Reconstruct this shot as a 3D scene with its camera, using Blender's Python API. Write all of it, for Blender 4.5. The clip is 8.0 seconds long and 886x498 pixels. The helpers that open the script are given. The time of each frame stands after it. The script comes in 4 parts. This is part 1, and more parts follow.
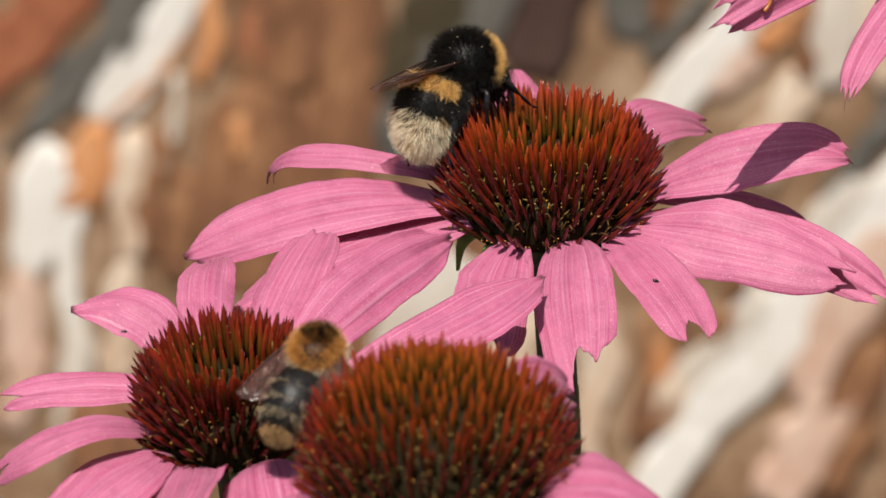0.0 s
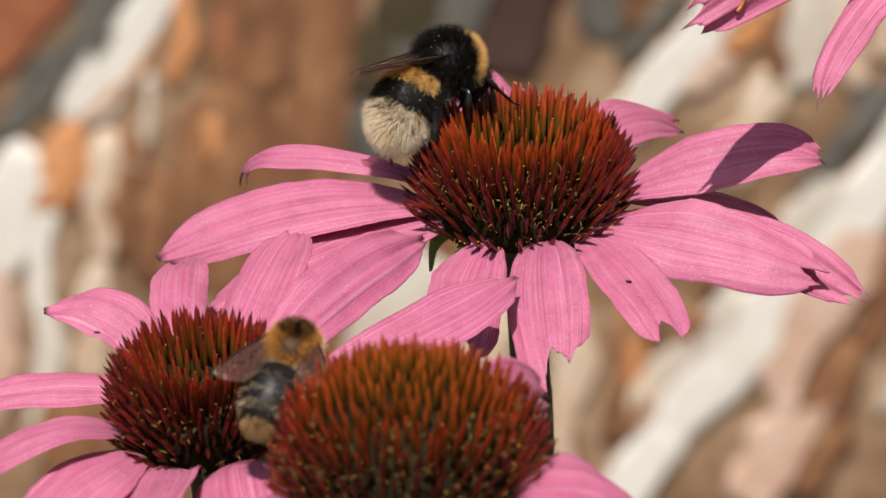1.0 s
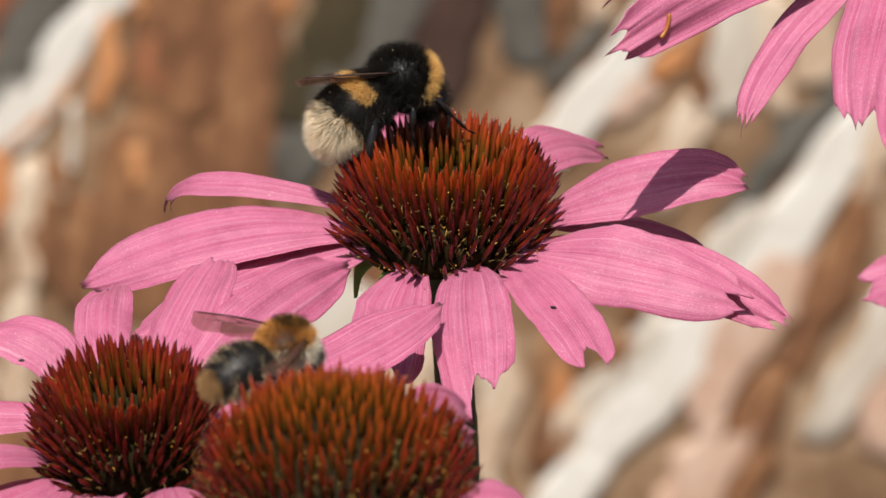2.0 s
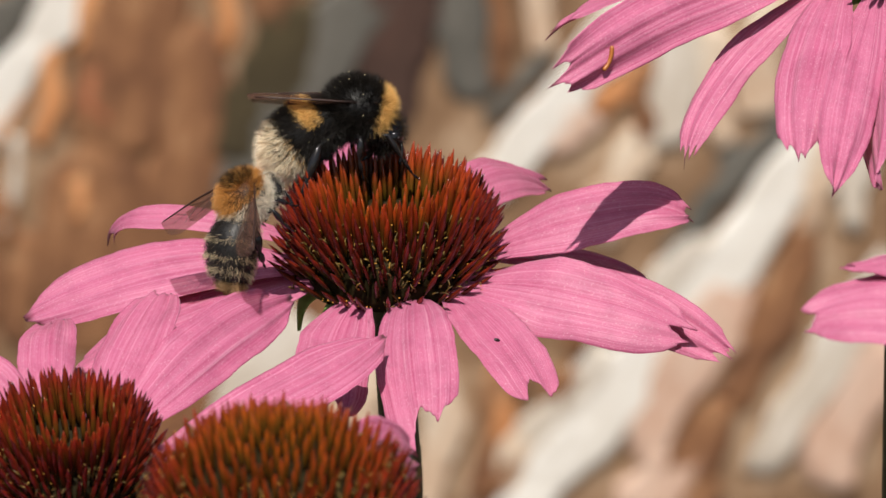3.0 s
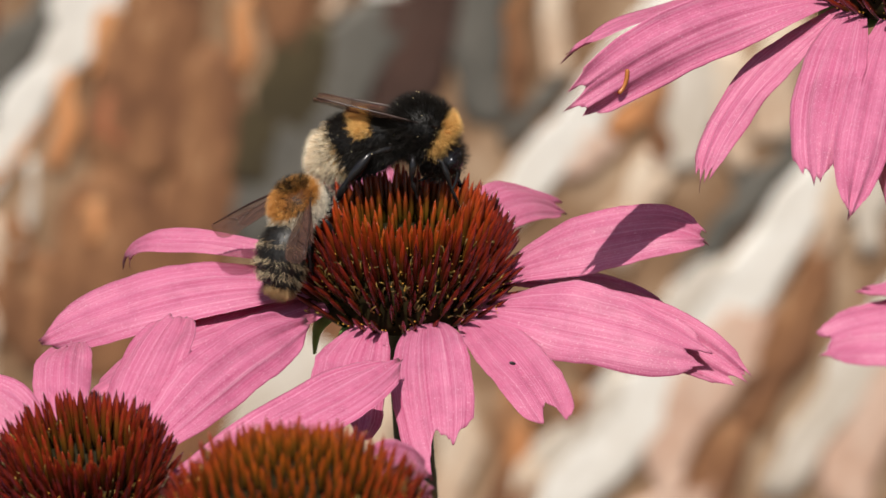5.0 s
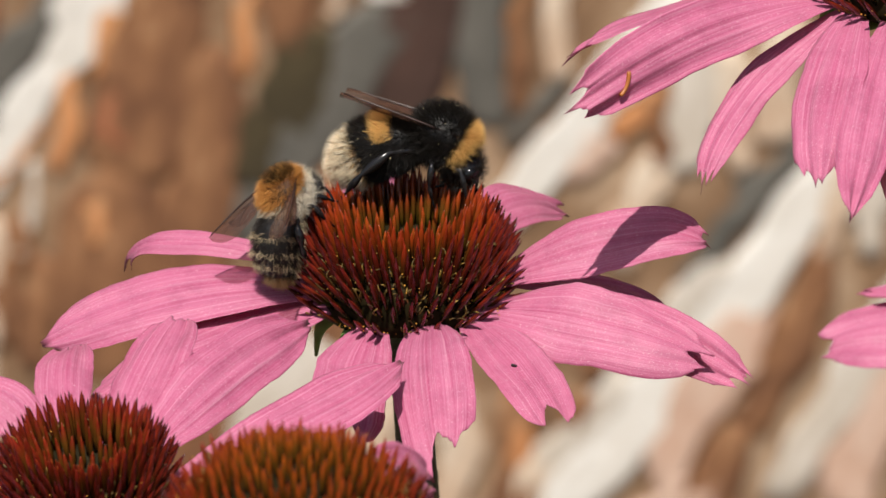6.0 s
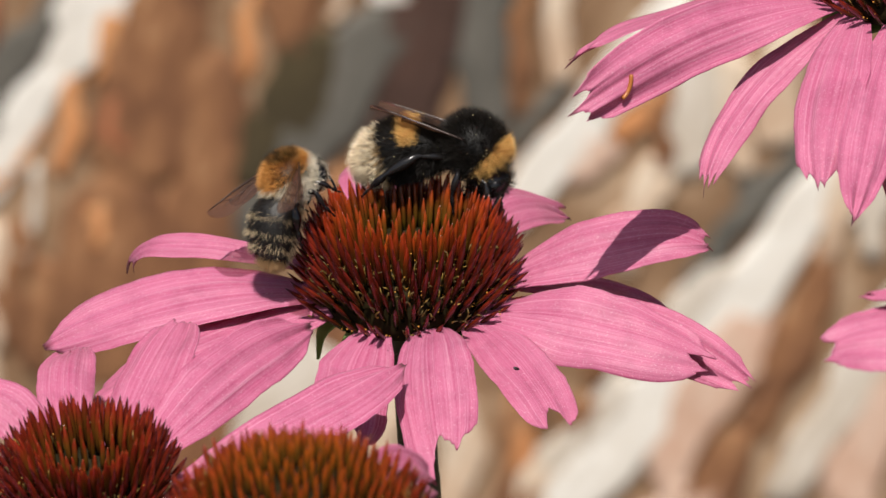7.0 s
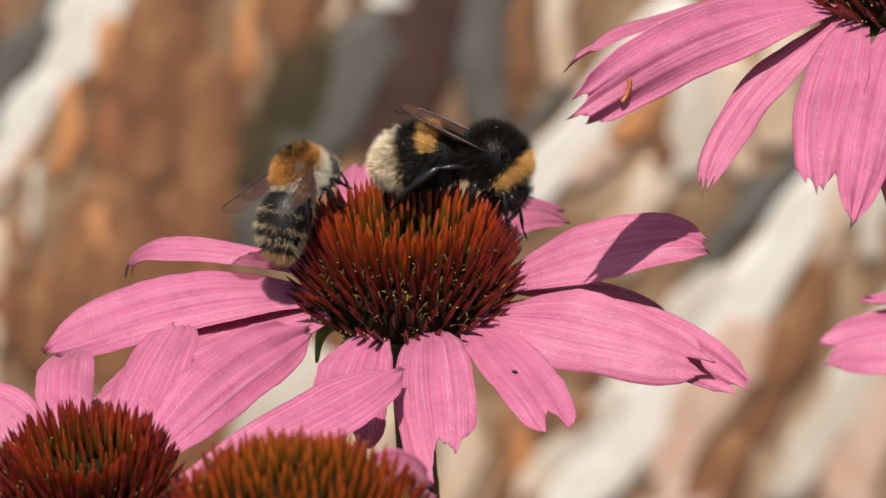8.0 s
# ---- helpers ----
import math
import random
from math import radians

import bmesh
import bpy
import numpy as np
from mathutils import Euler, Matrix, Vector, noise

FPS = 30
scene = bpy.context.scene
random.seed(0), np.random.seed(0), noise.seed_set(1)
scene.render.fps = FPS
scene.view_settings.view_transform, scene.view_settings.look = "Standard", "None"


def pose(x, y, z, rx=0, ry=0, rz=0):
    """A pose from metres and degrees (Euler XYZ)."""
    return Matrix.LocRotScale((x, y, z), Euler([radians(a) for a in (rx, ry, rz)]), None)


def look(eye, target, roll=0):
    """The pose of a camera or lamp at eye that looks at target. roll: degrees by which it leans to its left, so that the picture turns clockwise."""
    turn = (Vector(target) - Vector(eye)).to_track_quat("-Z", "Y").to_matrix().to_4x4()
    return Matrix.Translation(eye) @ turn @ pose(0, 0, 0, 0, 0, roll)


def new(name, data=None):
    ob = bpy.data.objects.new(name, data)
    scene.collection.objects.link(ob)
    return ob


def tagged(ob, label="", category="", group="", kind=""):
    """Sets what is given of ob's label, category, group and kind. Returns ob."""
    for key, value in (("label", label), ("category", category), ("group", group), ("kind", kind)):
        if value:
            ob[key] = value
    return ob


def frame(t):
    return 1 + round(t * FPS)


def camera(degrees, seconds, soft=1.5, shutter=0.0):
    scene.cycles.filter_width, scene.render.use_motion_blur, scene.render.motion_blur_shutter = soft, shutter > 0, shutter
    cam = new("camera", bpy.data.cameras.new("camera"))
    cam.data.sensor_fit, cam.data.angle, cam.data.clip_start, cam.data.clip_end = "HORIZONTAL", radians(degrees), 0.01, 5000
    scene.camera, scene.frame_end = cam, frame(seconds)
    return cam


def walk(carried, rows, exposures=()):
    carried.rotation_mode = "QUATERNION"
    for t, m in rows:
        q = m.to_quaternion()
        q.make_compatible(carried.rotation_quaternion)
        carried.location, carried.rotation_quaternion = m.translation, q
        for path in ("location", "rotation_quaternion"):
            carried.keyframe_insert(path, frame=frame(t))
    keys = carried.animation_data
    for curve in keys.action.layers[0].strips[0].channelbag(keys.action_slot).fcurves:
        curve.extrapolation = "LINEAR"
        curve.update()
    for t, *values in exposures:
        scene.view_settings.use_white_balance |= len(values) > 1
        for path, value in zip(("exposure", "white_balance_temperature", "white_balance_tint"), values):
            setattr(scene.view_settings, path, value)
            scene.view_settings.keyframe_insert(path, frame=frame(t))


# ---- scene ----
import itertools

# ---- camera and its path ----
MM = 0.001
HEART = Vector((0.0, 0.0, 0.75))          # middle of the main flower's cone
EYE = HEART + Vector((0.0, -0.67615, 0.18117))

cam = camera(8.5, 8.0, soft=1.5)
cam.data.dof.use_dof = True
cam.data.dof.focus_distance = 0.685
cam.data.dof.aperture_fstop = 52.0
PATH = [
    (0.0, 74.231, 1.054, -0.453), (0.5, 74.210, 0.955, -0.441), (1.0, 74.236, 0.784, -0.414), (1.5, 74.348, 0.437, -0.420),
    (2.0, 74.486, 0.030, -0.394), (2.2, 74.557, -0.110, -0.385), (3.3, 74.861, -0.652, -0.290), (3.5, 74.898, -0.698, -0.262),
    (4.0, 74.959, -0.635, -0.320), (4.5, 74.993, -0.457, -0.380), (4.7, 75.012, -0.410, -0.390), (5.8, 75.030, -0.368, -0.390),
    (6.0, 75.042, -0.368, -0.387), (6.5, 75.047, -0.348, -0.345), (7.0, 75.071, -0.346, -0.370), (7.5, 75.077, -0.359, -0.392),
    (8.0, 75.104, -0.360, -0.370)]
walk(cam, [(t, pose(EYE.x, EYE.y, EYE.z, rx, 0, rz) @ pose(0, 0, 0, 0, 0, roll)) for t, rx, rz, roll in PATH])

# ---- world and sun ----
SUN_FROM = Vector((-0.06, -0.54, 0.84)).normalized()
world = bpy.data.worlds.new("world")
scene.world = world
world.use_nodes = True
sky = world.node_tree.nodes.new("ShaderNodeTexSky")
sky.sky_type = "NISHITA"
sky.sun_disc = False
sky.dust_density = 2.5
sky.ozone_density = 0.8
sky.sun_elevation = math.asin(SUN_FROM.z)
sky.sun_rotation = math.atan2(SUN_FROM.x, SUN_FROM.y)
world.node_tree.links.new(sky.outputs[0], world.node_tree.nodes["Background"].inputs[0])
world.node_tree.nodes["Background"].inputs[1].default_value = 0.065
sun = new("sun", bpy.data.lights.new("sun", "SUN"))
sun.data.energy = 4.3
sun.data.angle = radians(0.53)
sun.data.color = (1.0, 0.935, 0.855)
sun.matrix_world = look(HEART + SUN_FROM * 3, HEART)
scene.view_settings.exposure = 0.34


# ---- materials ----
def material(name, base, rough=0.6, sheen=0.0, metal=0.0):
    m = bpy.data.materials.new(name)
    m.use_nodes = True
    b = m.node_tree.nodes["Principled BSDF"]
    b.inputs["Base Color"].default_value = (*base, 1)
    b.inputs["Roughness"].default_value = rough
    b.inputs["Metallic"].default_value = metal
    b.inputs["Sheen Weight"].default_value = sheen
    return m


def add(m, kind, **values):
    n = m.node_tree.nodes.new("ShaderNode" + kind)
    for key, value in values.items():
        n.inputs[key.replace("_", " ")].default_value = value
    return n


def wire(m, a, b):
    m.node_tree.links.new(a, b)


def ramp(m, source, stops):
    n = m.node_tree.nodes.new("ShaderNodeValToRGB")
    e = n.color_ramp.elements
    while len(e) < len(stops):
        e.new(0.5)
    for i, (at, col) in enumerate(stops):
        e[i].position, e[i].color = at, (*col, 1)
    wire(m, source, n.inputs[0])
    return n.outputs[0]


def principled(m):
    return m.node_tree.nodes["Principled BSDF"]


def bump(m, height, strength, distance):
    n = add(m, "Bump", Strength=strength, Distance=distance)
    wire(m, height, n.inputs["Height"])
    wire(m, n.outputs[0], principled(m).inputs["Normal"])


def mottled(name, stops, scale, rough=0.6, bump_mm=0.0, detail=6.0, stretch=(1, 1, 1), strength=0.5):
    """A surface whose colour wanders between the stops, at a real size: scale is in blotches a metre."""
    m = material(name, stops[0][1], rough)
    co = add(m, "TexCoord")
    mp = add(m, "Mapping")
    mp.inputs["Scale"].default_value = stretch
    wire(m, co.outputs["Object"], mp.inputs[0])
    big = add(m, "TexNoise", Scale=scale, Detail=detail, Roughness=0.62)
    wire(m, mp.outputs[0], big.inputs["Vector"])
    fine = add(m, "TexNoise", Scale=scale * 9, Detail=4.0, Roughness=0.6)
    wire(m, mp.outputs[0], fine.inputs["Vector"])
    mix = add(m, "MixRGB")
    mix.inputs[0].default_value = 0.3
    wire(m, big.outputs[0], mix.inputs[1])
    wire(m, fine.outputs[0], mix.inputs[2])
    wire(m, ramp(m, mix.outputs[0], stops), principled(m).inputs["Base Color"])
    if bump_mm:
        bump(m, mix.outputs[0], strength, bump_mm * MM)
    return m


def petal_material():
    m = material("petal_pink", (0.72, 0.17, 0.37), 0.5, 0.06)
    uv = add(m, "UVMap")
    sep = add(m, "SeparateXYZ")
    wire(m, uv.outputs[0], sep.inputs[0])
    # long veins: noise squeezed across the petal
    mp = add(m, "Mapping")
    mp.inputs["Scale"].default_value = (46, 1.1, 1)
    info = add(m, "ObjectInfo")
    shift = add(m, "CombineXYZ")
    wire(m, info.outputs["Random"], shift.inputs[2])
    sc = add(m, "VectorMath")
    sc.operation = "MULTIPLY"
    sc.inputs[1].default_value = (0, 0, 40)
    wire(m, shift.outputs[0], sc.inputs[0])
    plus = add(m, "VectorMath")
    wire(m, uv.outputs[0], mp.inputs[0])
    wire(m, mp.outputs[0], plus.inputs[0])
    wire(m, sc.outputs[0], plus.inputs[1])
    vein = add(m, "TexNoise", Scale=1.0, Detail=5.0, Roughness=0.65)
    wire(m, plus.outputs[0], vein.inputs["Vector"])
    col = ramp(m, vein.outputs[0], [(0.28, (0.52, 0.080, 0.205)), (0.41, (0.61, 0.142, 0.282)), (0.57, (0.665, 0.205, 0.350)), (0.74, (0.78, 0.365, 0.50))])
    # cell-fine speckle and paler blotches
    co = add(m, "TexCoord")
    blot = add(m, "TexNoise", Scale=260.0, Detail=6.0, Roughness=0.6)
    wire(m, co.outputs["Object"], blot.inputs["Vector"])
    tone = ramp(m, blot.outputs[0], [(0.32, (0.84, 0.76, 0.80)), (0.52, (0.97, 0.95, 0.96)), (0.68, (1.0, 1.0, 1.0))])
    mul = add(m, "MixRGB")
    mul.blend_type = "MULTIPLY"
    mul.inputs[0].default_value = 1.0
    wire(m, col, mul.inputs[1])
    wire(m, tone, mul.inputs[2])
    # pale dust and the glitter of the petal cells, painted as light flecks
    dust_glitter = add(m, "TexNoise", Scale=4200.0, Detail=2.0, Roughness=0.6)
    wire(m, co.outputs["Object"], dust_glitter.inputs["Vector"])
    fleck = add(m, "MixRGB")
    fleck.inputs[2].default_value = (0.80, 0.50, 0.58, 1)
    wire(m, ramp(m, dust_glitter.outputs[0], [(0.54, (0, 0, 0)), (0.64, (0.14, 0.14, 0.14)), (0.76, (0.6, 0.6, 0.6))]), fleck.inputs[0])
    wire(m, mul.outputs[0], fleck.inputs[1])
    # browned, ragged tips
    edge = ramp(m, sep.outputs[1], [(0.962, (0, 0, 0)), (0.992, (0.85, 0.85, 0.85))])
    brown = add(m, "MixRGB")
    brown.inputs[2].default_value = (0.17, 0.045, 0.055, 1)
    wire(m, edge, brown.inputs[0])
    wire(m, fleck.outputs[0], brown.inputs[1])
    wire(m, brown.outputs[0], principled(m).inputs["Base Color"])
    fine = add(m, "TexNoise", Scale=2600.0, Detail=2.0)
    wire(m, co.outputs["Object"], fine.inputs["Vector"])
    both = add(m, "Math")
    both.operation = "MULTIPLY_ADD"
    both.inputs[1].default_value = 0.8
    wire(m, fine.outputs[0], both.inputs[0])
    wire(m, vein.outputs[0], both.inputs[2])
    bump(m, both.outputs[0], 0.42, 0.20 * MM)
    # light shines through the thin blade
    thin = add(m, "BsdfTranslucent")
    deep = add(m, "Gamma", Gamma=1.6)
    wire(m, brown.outputs[0], deep.inputs["Color"])
    wire(m, deep.outputs[0], thin.inputs["Color"])
    mix = add(m, "MixShader")
    mix.inputs[0].default_value = 0.32
    wire(m, principled(m).outputs[0], mix.inputs[1])
    wire(m, thin.outputs[0], mix.inputs[2])
    wire(m, mix.outputs[0], m.node_tree.nodes["Material Output"].inputs[0])
    return m


def spine_material(name, stops, length):
    """Colour runs from the foot to the point of each stiff spine."""
    m = material(name, stops[0][1], 0.24)
    principled(m).inputs["Specular IOR Level"].default_value = 0.5
    co = add(m, "TexCoord")
    sep = add(m, "SeparateXYZ")
    wire(m, co.outputs["Object"], sep.inputs[0])
    up = add(m, "Math")
    up.operation = "DIVIDE"
    up.inputs[1].default_value = length * MM
    wire(m, sep.outputs[2], up.inputs[0])
    info = add(m, "ObjectInfo")
    vary = add(m, "HueSaturation")
    val = add(m, "MapRange")
    val.inputs["To Min"].default_value, val.inputs["To Max"].default_value = 0.5, 1.25
    wire(m, info.outputs["Random"], val.inputs["Value"])
    wire(m, val.outputs[0], vary.inputs["Value"])
    wire(m, ramp(m, up.outputs[0], stops), vary.inputs["Color"])
    wire(m, vary.outputs[0], principled(m).inputs["Base Color"])
    return m


PETAL = petal_material()
SPINE_OUT = spine_material("spine_dark_red", [(0.0, (0.022, 0.032, 0.004)), (0.28, (0.050, 0.036, 0.005)), (0.50, (0.105, 0.017, 0.006)), (0.84, (0.165, 0.016, 0.008)), (1.0, (0.075, 0.010, 0.007))], 7.0)
SPINE_IN = spine_material("spine_orange", [(0.0, (0.05, 0.045, 0.005)), (0.45, (0.12, 0.032, 0.005)), (0.8, (0.28, 0.032, 0.006)), (1.0, (0.18, 0.018, 0.006))], 5.6)


def crown_material(name, red_tip, olive_tip, foot):
    """Young spines: olive at the foot, orange to red at the point, each a little different."""
    m = material(name, (0.2, 0.05, 0.006), 0.27)
    principled(m).inputs["Specular IOR Level"].default_value = 0.45
    uv = add(m, "UVMap")
    sep = add(m, "SeparateXYZ")
    wire(m, uv.outputs[0], sep.inputs[0])
    geo = add(m, "NewGeometry")
    vary = add(m, "HueSaturation")
    val = add(m, "MapRange")
    val.inputs["To Min"].default_value, val.inputs["To Max"].default_value = 0.6, 1.3
    wire(m, geo.outputs["Random Per Island"], val.inputs["Value"])
    wire(m, val.outputs[0], vary.inputs["Value"])
    red = ramp(m, sep.outputs[1], [(0.0, foot), (0.5, (0.10, 0.030, 0.005)), (0.85, red_tip), (1.0, (0.19, 0.018, 0.005))])
    olive = ramp(m, sep.outputs[1], [(0.0, foot), (0.5, (0.11, 0.045, 0.006)), (0.85, olive_tip), (1.0, (0.24, 0.04, 0.006))])
    mix = add(m, "MixRGB")
    wire(m, ramp(m, sep.outputs[0], [(0.12, (1, 1, 1)), (0.62, (0, 0, 0))]), mix.inputs[0])
    wire(m, red, mix.inputs[1])
    wire(m, olive, mix.inputs[2])
    wire(m, mix.outputs[0], vary.inputs["Color"])
    wire(m, vary.outputs[0], principled(m).inputs["Base Color"])
    return m


CROWN = crown_material("crown_orange", (0.24, 0.022, 0.005), (0.29, 0.052, 0.006), (0.040, 0.042, 0.004))
CROWN_OLIVE = crown_material("crown_olive", (0.20, 0.018, 0.006), (0.31, 0.064, 0.006), (0.022, 0.018, 0.003))
CROWN_RED = crown_material("crown_red", (0.20, 0.014, 0.006), (0.16, 0.016, 0.006), (0.018, 0.012, 0.003))
# cone tissue made near black: shade between the spines is put into its colour
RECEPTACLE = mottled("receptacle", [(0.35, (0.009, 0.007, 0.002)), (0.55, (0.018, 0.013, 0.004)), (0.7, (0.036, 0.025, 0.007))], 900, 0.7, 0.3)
FLORET = mottled("dry_florets", [(0.38, (0.030, 0.018, 0.004)), (0.5, (0.11, 0.065, 0.010)), (0.62, (0.36, 0.22, 0.035))], 1500, 0.6)
POLLEN = material("pollen", (0.58, 0.27, 0.03), 0.7)
PALE_POLLEN = material("pale_pollen", (0.80, 0.66, 0.35), 0.6)
principled(RECEPTACLE).inputs["Specular IOR Level"].default_value = 0.1
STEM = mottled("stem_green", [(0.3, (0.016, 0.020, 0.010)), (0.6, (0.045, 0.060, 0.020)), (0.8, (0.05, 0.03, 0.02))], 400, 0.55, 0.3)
BRACT = mottled("bract_green", [(0.3, (0.10, 0.20, 0.04)), (0.7, (0.24, 0.38, 0.10))], 600, 0.5, 0.3)
DARK_SKIN = mottled("dull_black_chitin", [(0.3, (0.006, 0.006, 0.006)), (0.7, (0.014, 0.012, 0.010))], 900, 0.5, 0.05)
BLACK_SKIN = mottled("black_chitin", [(0.3, (0.006, 0.006, 0.007)), (0.7, (0.015, 0.013, 0.012))], 900, 0.14, 0.04)
BLACK_HAIR = material("black_hair", (0.010, 0.008, 0.006), 0.55)
BLACK_HAIR.node_tree.nodes["Principled BSDF"].inputs["Specular IOR Level"].default_value = 0.3
YELLOW_HAIR = material("yellow_hair", (0.70, 0.42, 0.13), 0.6)
BUFF_HAIR = material("buff_hair", (0.78, 0.67, 0.48), 0.6)
TAN_HAIR = material("tan_hair", (0.58, 0.36, 0.15), 0.6)
GINGER_HAIR = material("ginger_hair", (0.54, 0.255, 0.06), 0.6)
DULL_TAN_HAIR = material("dull_tan_hair", (0.36, 0.21, 0.085), 0.6)
OLIVE_HAIR = material("greyish_brown_hair", (0.46, 0.36, 0.22), 0.6)
GREY_HAIR = material("pale_grey_hair", (0.70, 0.63, 0.50), 0.6)
CATERPILLAR = mottled("caterpillar_skin", [(0.3, (0.26, 0.075, 0.012)), (0.7, (0.42, 0.15, 0.025))], 2000, 0.4)
SPECK = material("beetle_shell", (0.012, 0.008, 0.008), 0.3)
EYE_SKIN = material("eye", (0.006, 0.006, 0.007), 0.12)


def wing_material():
    m = material("wing_membrane", (0.11, 0.060, 0.048), 0.14)
    thin = add(m, "BsdfTransparent")
    thin.inputs[0].default_value = (0.80, 0.70, 0.63, 1)
    mix = add(m, "MixShader")
    mix.inputs[0].default_value = 0.44
    wire(m, thin.outputs[0], mix.inputs[1])
    wire(m, principled(m).outputs[0], mix.inputs[2])
    wire(m, mix.outputs[0], m.node_tree.nodes["Material Output"].inputs[0])
    co = add(m, "TexCoord")
    wr = add(m, "TexNoise", Scale=900.0, Detail=3.0)
    wire(m, co.outputs["Object"], wr.inputs["Vector"])
    bump(m, wr.outputs[0], 0.5, 0.3 * MM)
    return m


WING = wing_material()
VEIN = material("wing_vein", (0.030, 0.014, 0.010), 0.35)
BRICK_BROWN = mottled("brick_brown", [(0.36, (0.085, 0.034, 0.014)), (0.46, (0.17, 0.073, 0.031)), (0.55, (0.25, 0.115, 0.049)), (0.64, (0.42, 0.24, 0.125))], 62, 0.9, 2.0, 6.0, (0.3, 1, 1))
BRICK_RED = mottled("brick_red", [(0.36, (0.12, 0.036, 0.016)), (0.52, (0.29, 0.095, 0.040)), (0.66, (0.42, 0.18, 0.09))], 48, 0.9, 2.0, 6.0, (0.35, 1, 1))
BRICK_ORANGE = mottled("brick_orange", [(0.36, (0.34, 0.135, 0.050)), (0.5, (0.52, 0.225, 0.085)), (0.65, (0.62, 0.33, 0.155))], 60, 0.9, 2.0, 6.0, (0.35, 1, 1))
BRICK_PALE = mottled("brick_pale", [(0.38, (0.34, 0.19, 0.11)), (0.5, (0.50, 0.36, 0.25)), (0.62, (0.66, 0.56, 0.44))], 45, 0.9, 2.0, 6.0, (0.35, 1, 1))
LIME = mottled("limewash", [(0.34, (0.47, 0.41, 0.33)), (0.46, (0.62, 0.58, 0.515)), (0.6, (0.70, 0.675, 0.62))], 45, 0.9, 1.5, 6.0, (0.22, 1, 1))
LIME_DULL = mottled("old_limewash", [(0.36, (0.34, 0.27, 0.20)), (0.5, (0.49, 0.43, 0.355)), (0.64, (0.62, 0.57, 0.50))], 45, 0.9, 1.5, 6.0, (0.35, 1, 1))
MORTAR = mottled("lime_mortar", [(0.38, (0.13, 0.07, 0.035)), (0.5, (0.23, 0.135, 0.072)), (0.62, (0.36, 0.25, 0.16))], 30, 0.95, 2.5)
MORTAR_DARK = mottled("grey_stone", [(0.3, (0.050, 0.046, 0.038)), (0.5, (0.094, 0.087, 0.073)), (0.7, (0.155, 0.142, 0.12))], 50, 0.95, 2.5, 6.0, (0.35, 1, 1))
BRICK_DARK = mottled("brick_dark", [(0.3, (0.030, 0.014, 0.009)), (0.5, (0.055, 0.027, 0.019)), (0.7, (0.095, 0.048, 0.033))], 55, 0.95, 2.5, 6.0, (0.35, 1, 1))
STEM_HAIR = material("stem_bristles", (0.30, 0.30, 0.22), 0.6)
BRICK_PINK = mottled("brick_pink", [(0.36, (0.40, 0.22, 0.14)), (0.5, (0.52, 0.35, 0.26)), (0.65, (0.62, 0.47, 0.38))], 50, 0.9, 2.0, 6.0, (0.35, 1, 1))
# very dark olive-brown for two flat patches of the wall
OLIVE_BROWN = mottled("dark_olive_brown", [(0.3, (0.028, 0.020, 0.008)), (0.55, (0.055, 0.040, 0.016)), (0.8, (0.10, 0.06, 0.03))], 70, 0.95, 2.5, 6.0, (0.35, 1, 1))
SOIL = mottled("soil", [(0.3, (0.035, 0.024, 0.016)), (0.55, (0.08, 0.055, 0.036)), (0.75, (0.15, 0.11, 0.075))], 12, 0.95, 8.0)


# ---- mesh helpers ----
def mesh_of(name, verts, faces, mat, smooth=True, uvs=None):
    me = bpy.data.meshes.new(name)
    me.from_pydata([tuple(v) for v in verts], [], faces)
    me.materials.append(mat)
    if smooth:
        me.polygons.foreach_set("use_smooth", [True] * len(me.polygons))
    if uvs is not None:
        layer = me.uv_layers.new(name="UVMap")
        flat = [c for p in me.polygons for v in p.vertices for c in uvs[v]]
        layer.data.foreach_set("uv", flat)
    me.update()
    return me


def part(name, data, parent, m=None, label=""):
    """Links one mesh as one part under a thing or a part."""
    ob = new(name, data)
    ob.parent = parent
    if m is not None:
        ob.matrix_basis = m
    return tagged(ob, label)


def tube_data(points, radii, sides=10):
    """Rings of a tapered tube along points, closed at both ends."""
    pts = [Vector(p) for p in points]
    verts, faces = [], []
    n = len(pts)
    side = None
    for i, p in enumerate(pts):
        d = (pts[min(i + 1, n - 1)] - pts[max(i - 1, 0)]).normalized()
        if side is None:
            side = d.orthogonal().normalized()
        side = (side - d * side.dot(d)).normalized()
        up = d.cross(side)
        r = radii[i]
        rx, ry = r if isinstance(r, tuple) else (r, r)
        for k in range(sides):
            a = 2 * math.pi * k / sides
            verts.append(p + side * math.cos(a) * rx + up * math.sin(a) * ry)
    for i in range(n - 1):
        for k in range(sides):
            a, b = i * sides + k, i * sides + (k + 1) % sides
            faces.append((a, b, b + sides, a + sides))
    faces.append(tuple(reversed(range(sides))))
    faces.append(tuple(range((n - 1) * sides, n * sides)))
    return verts, faces


def curve_points(ctrl, n):
    """Points along a smooth curve through the control points."""
    c = [Vector(p) for p in ctrl]
    c = [c[0] * 2 - c[1]] + c + [c[-1] * 2 - c[-2]]
    out = []
    for i in range(n + 1):
        t = i / n * (len(c) - 3)
        k = min(int(t), len(c) - 4)
        t -= k
        p0, p1, p2, p3 = c[k:k + 4]
        out.append(0.5 * ((2 * p1) + (p2 - p0) * t + (2 * p0 - 5 * p1 + 4 * p2 - p3) * t * t + (3 * p1 - p0 - 3 * p2 + p3) * t ** 3))
    return out


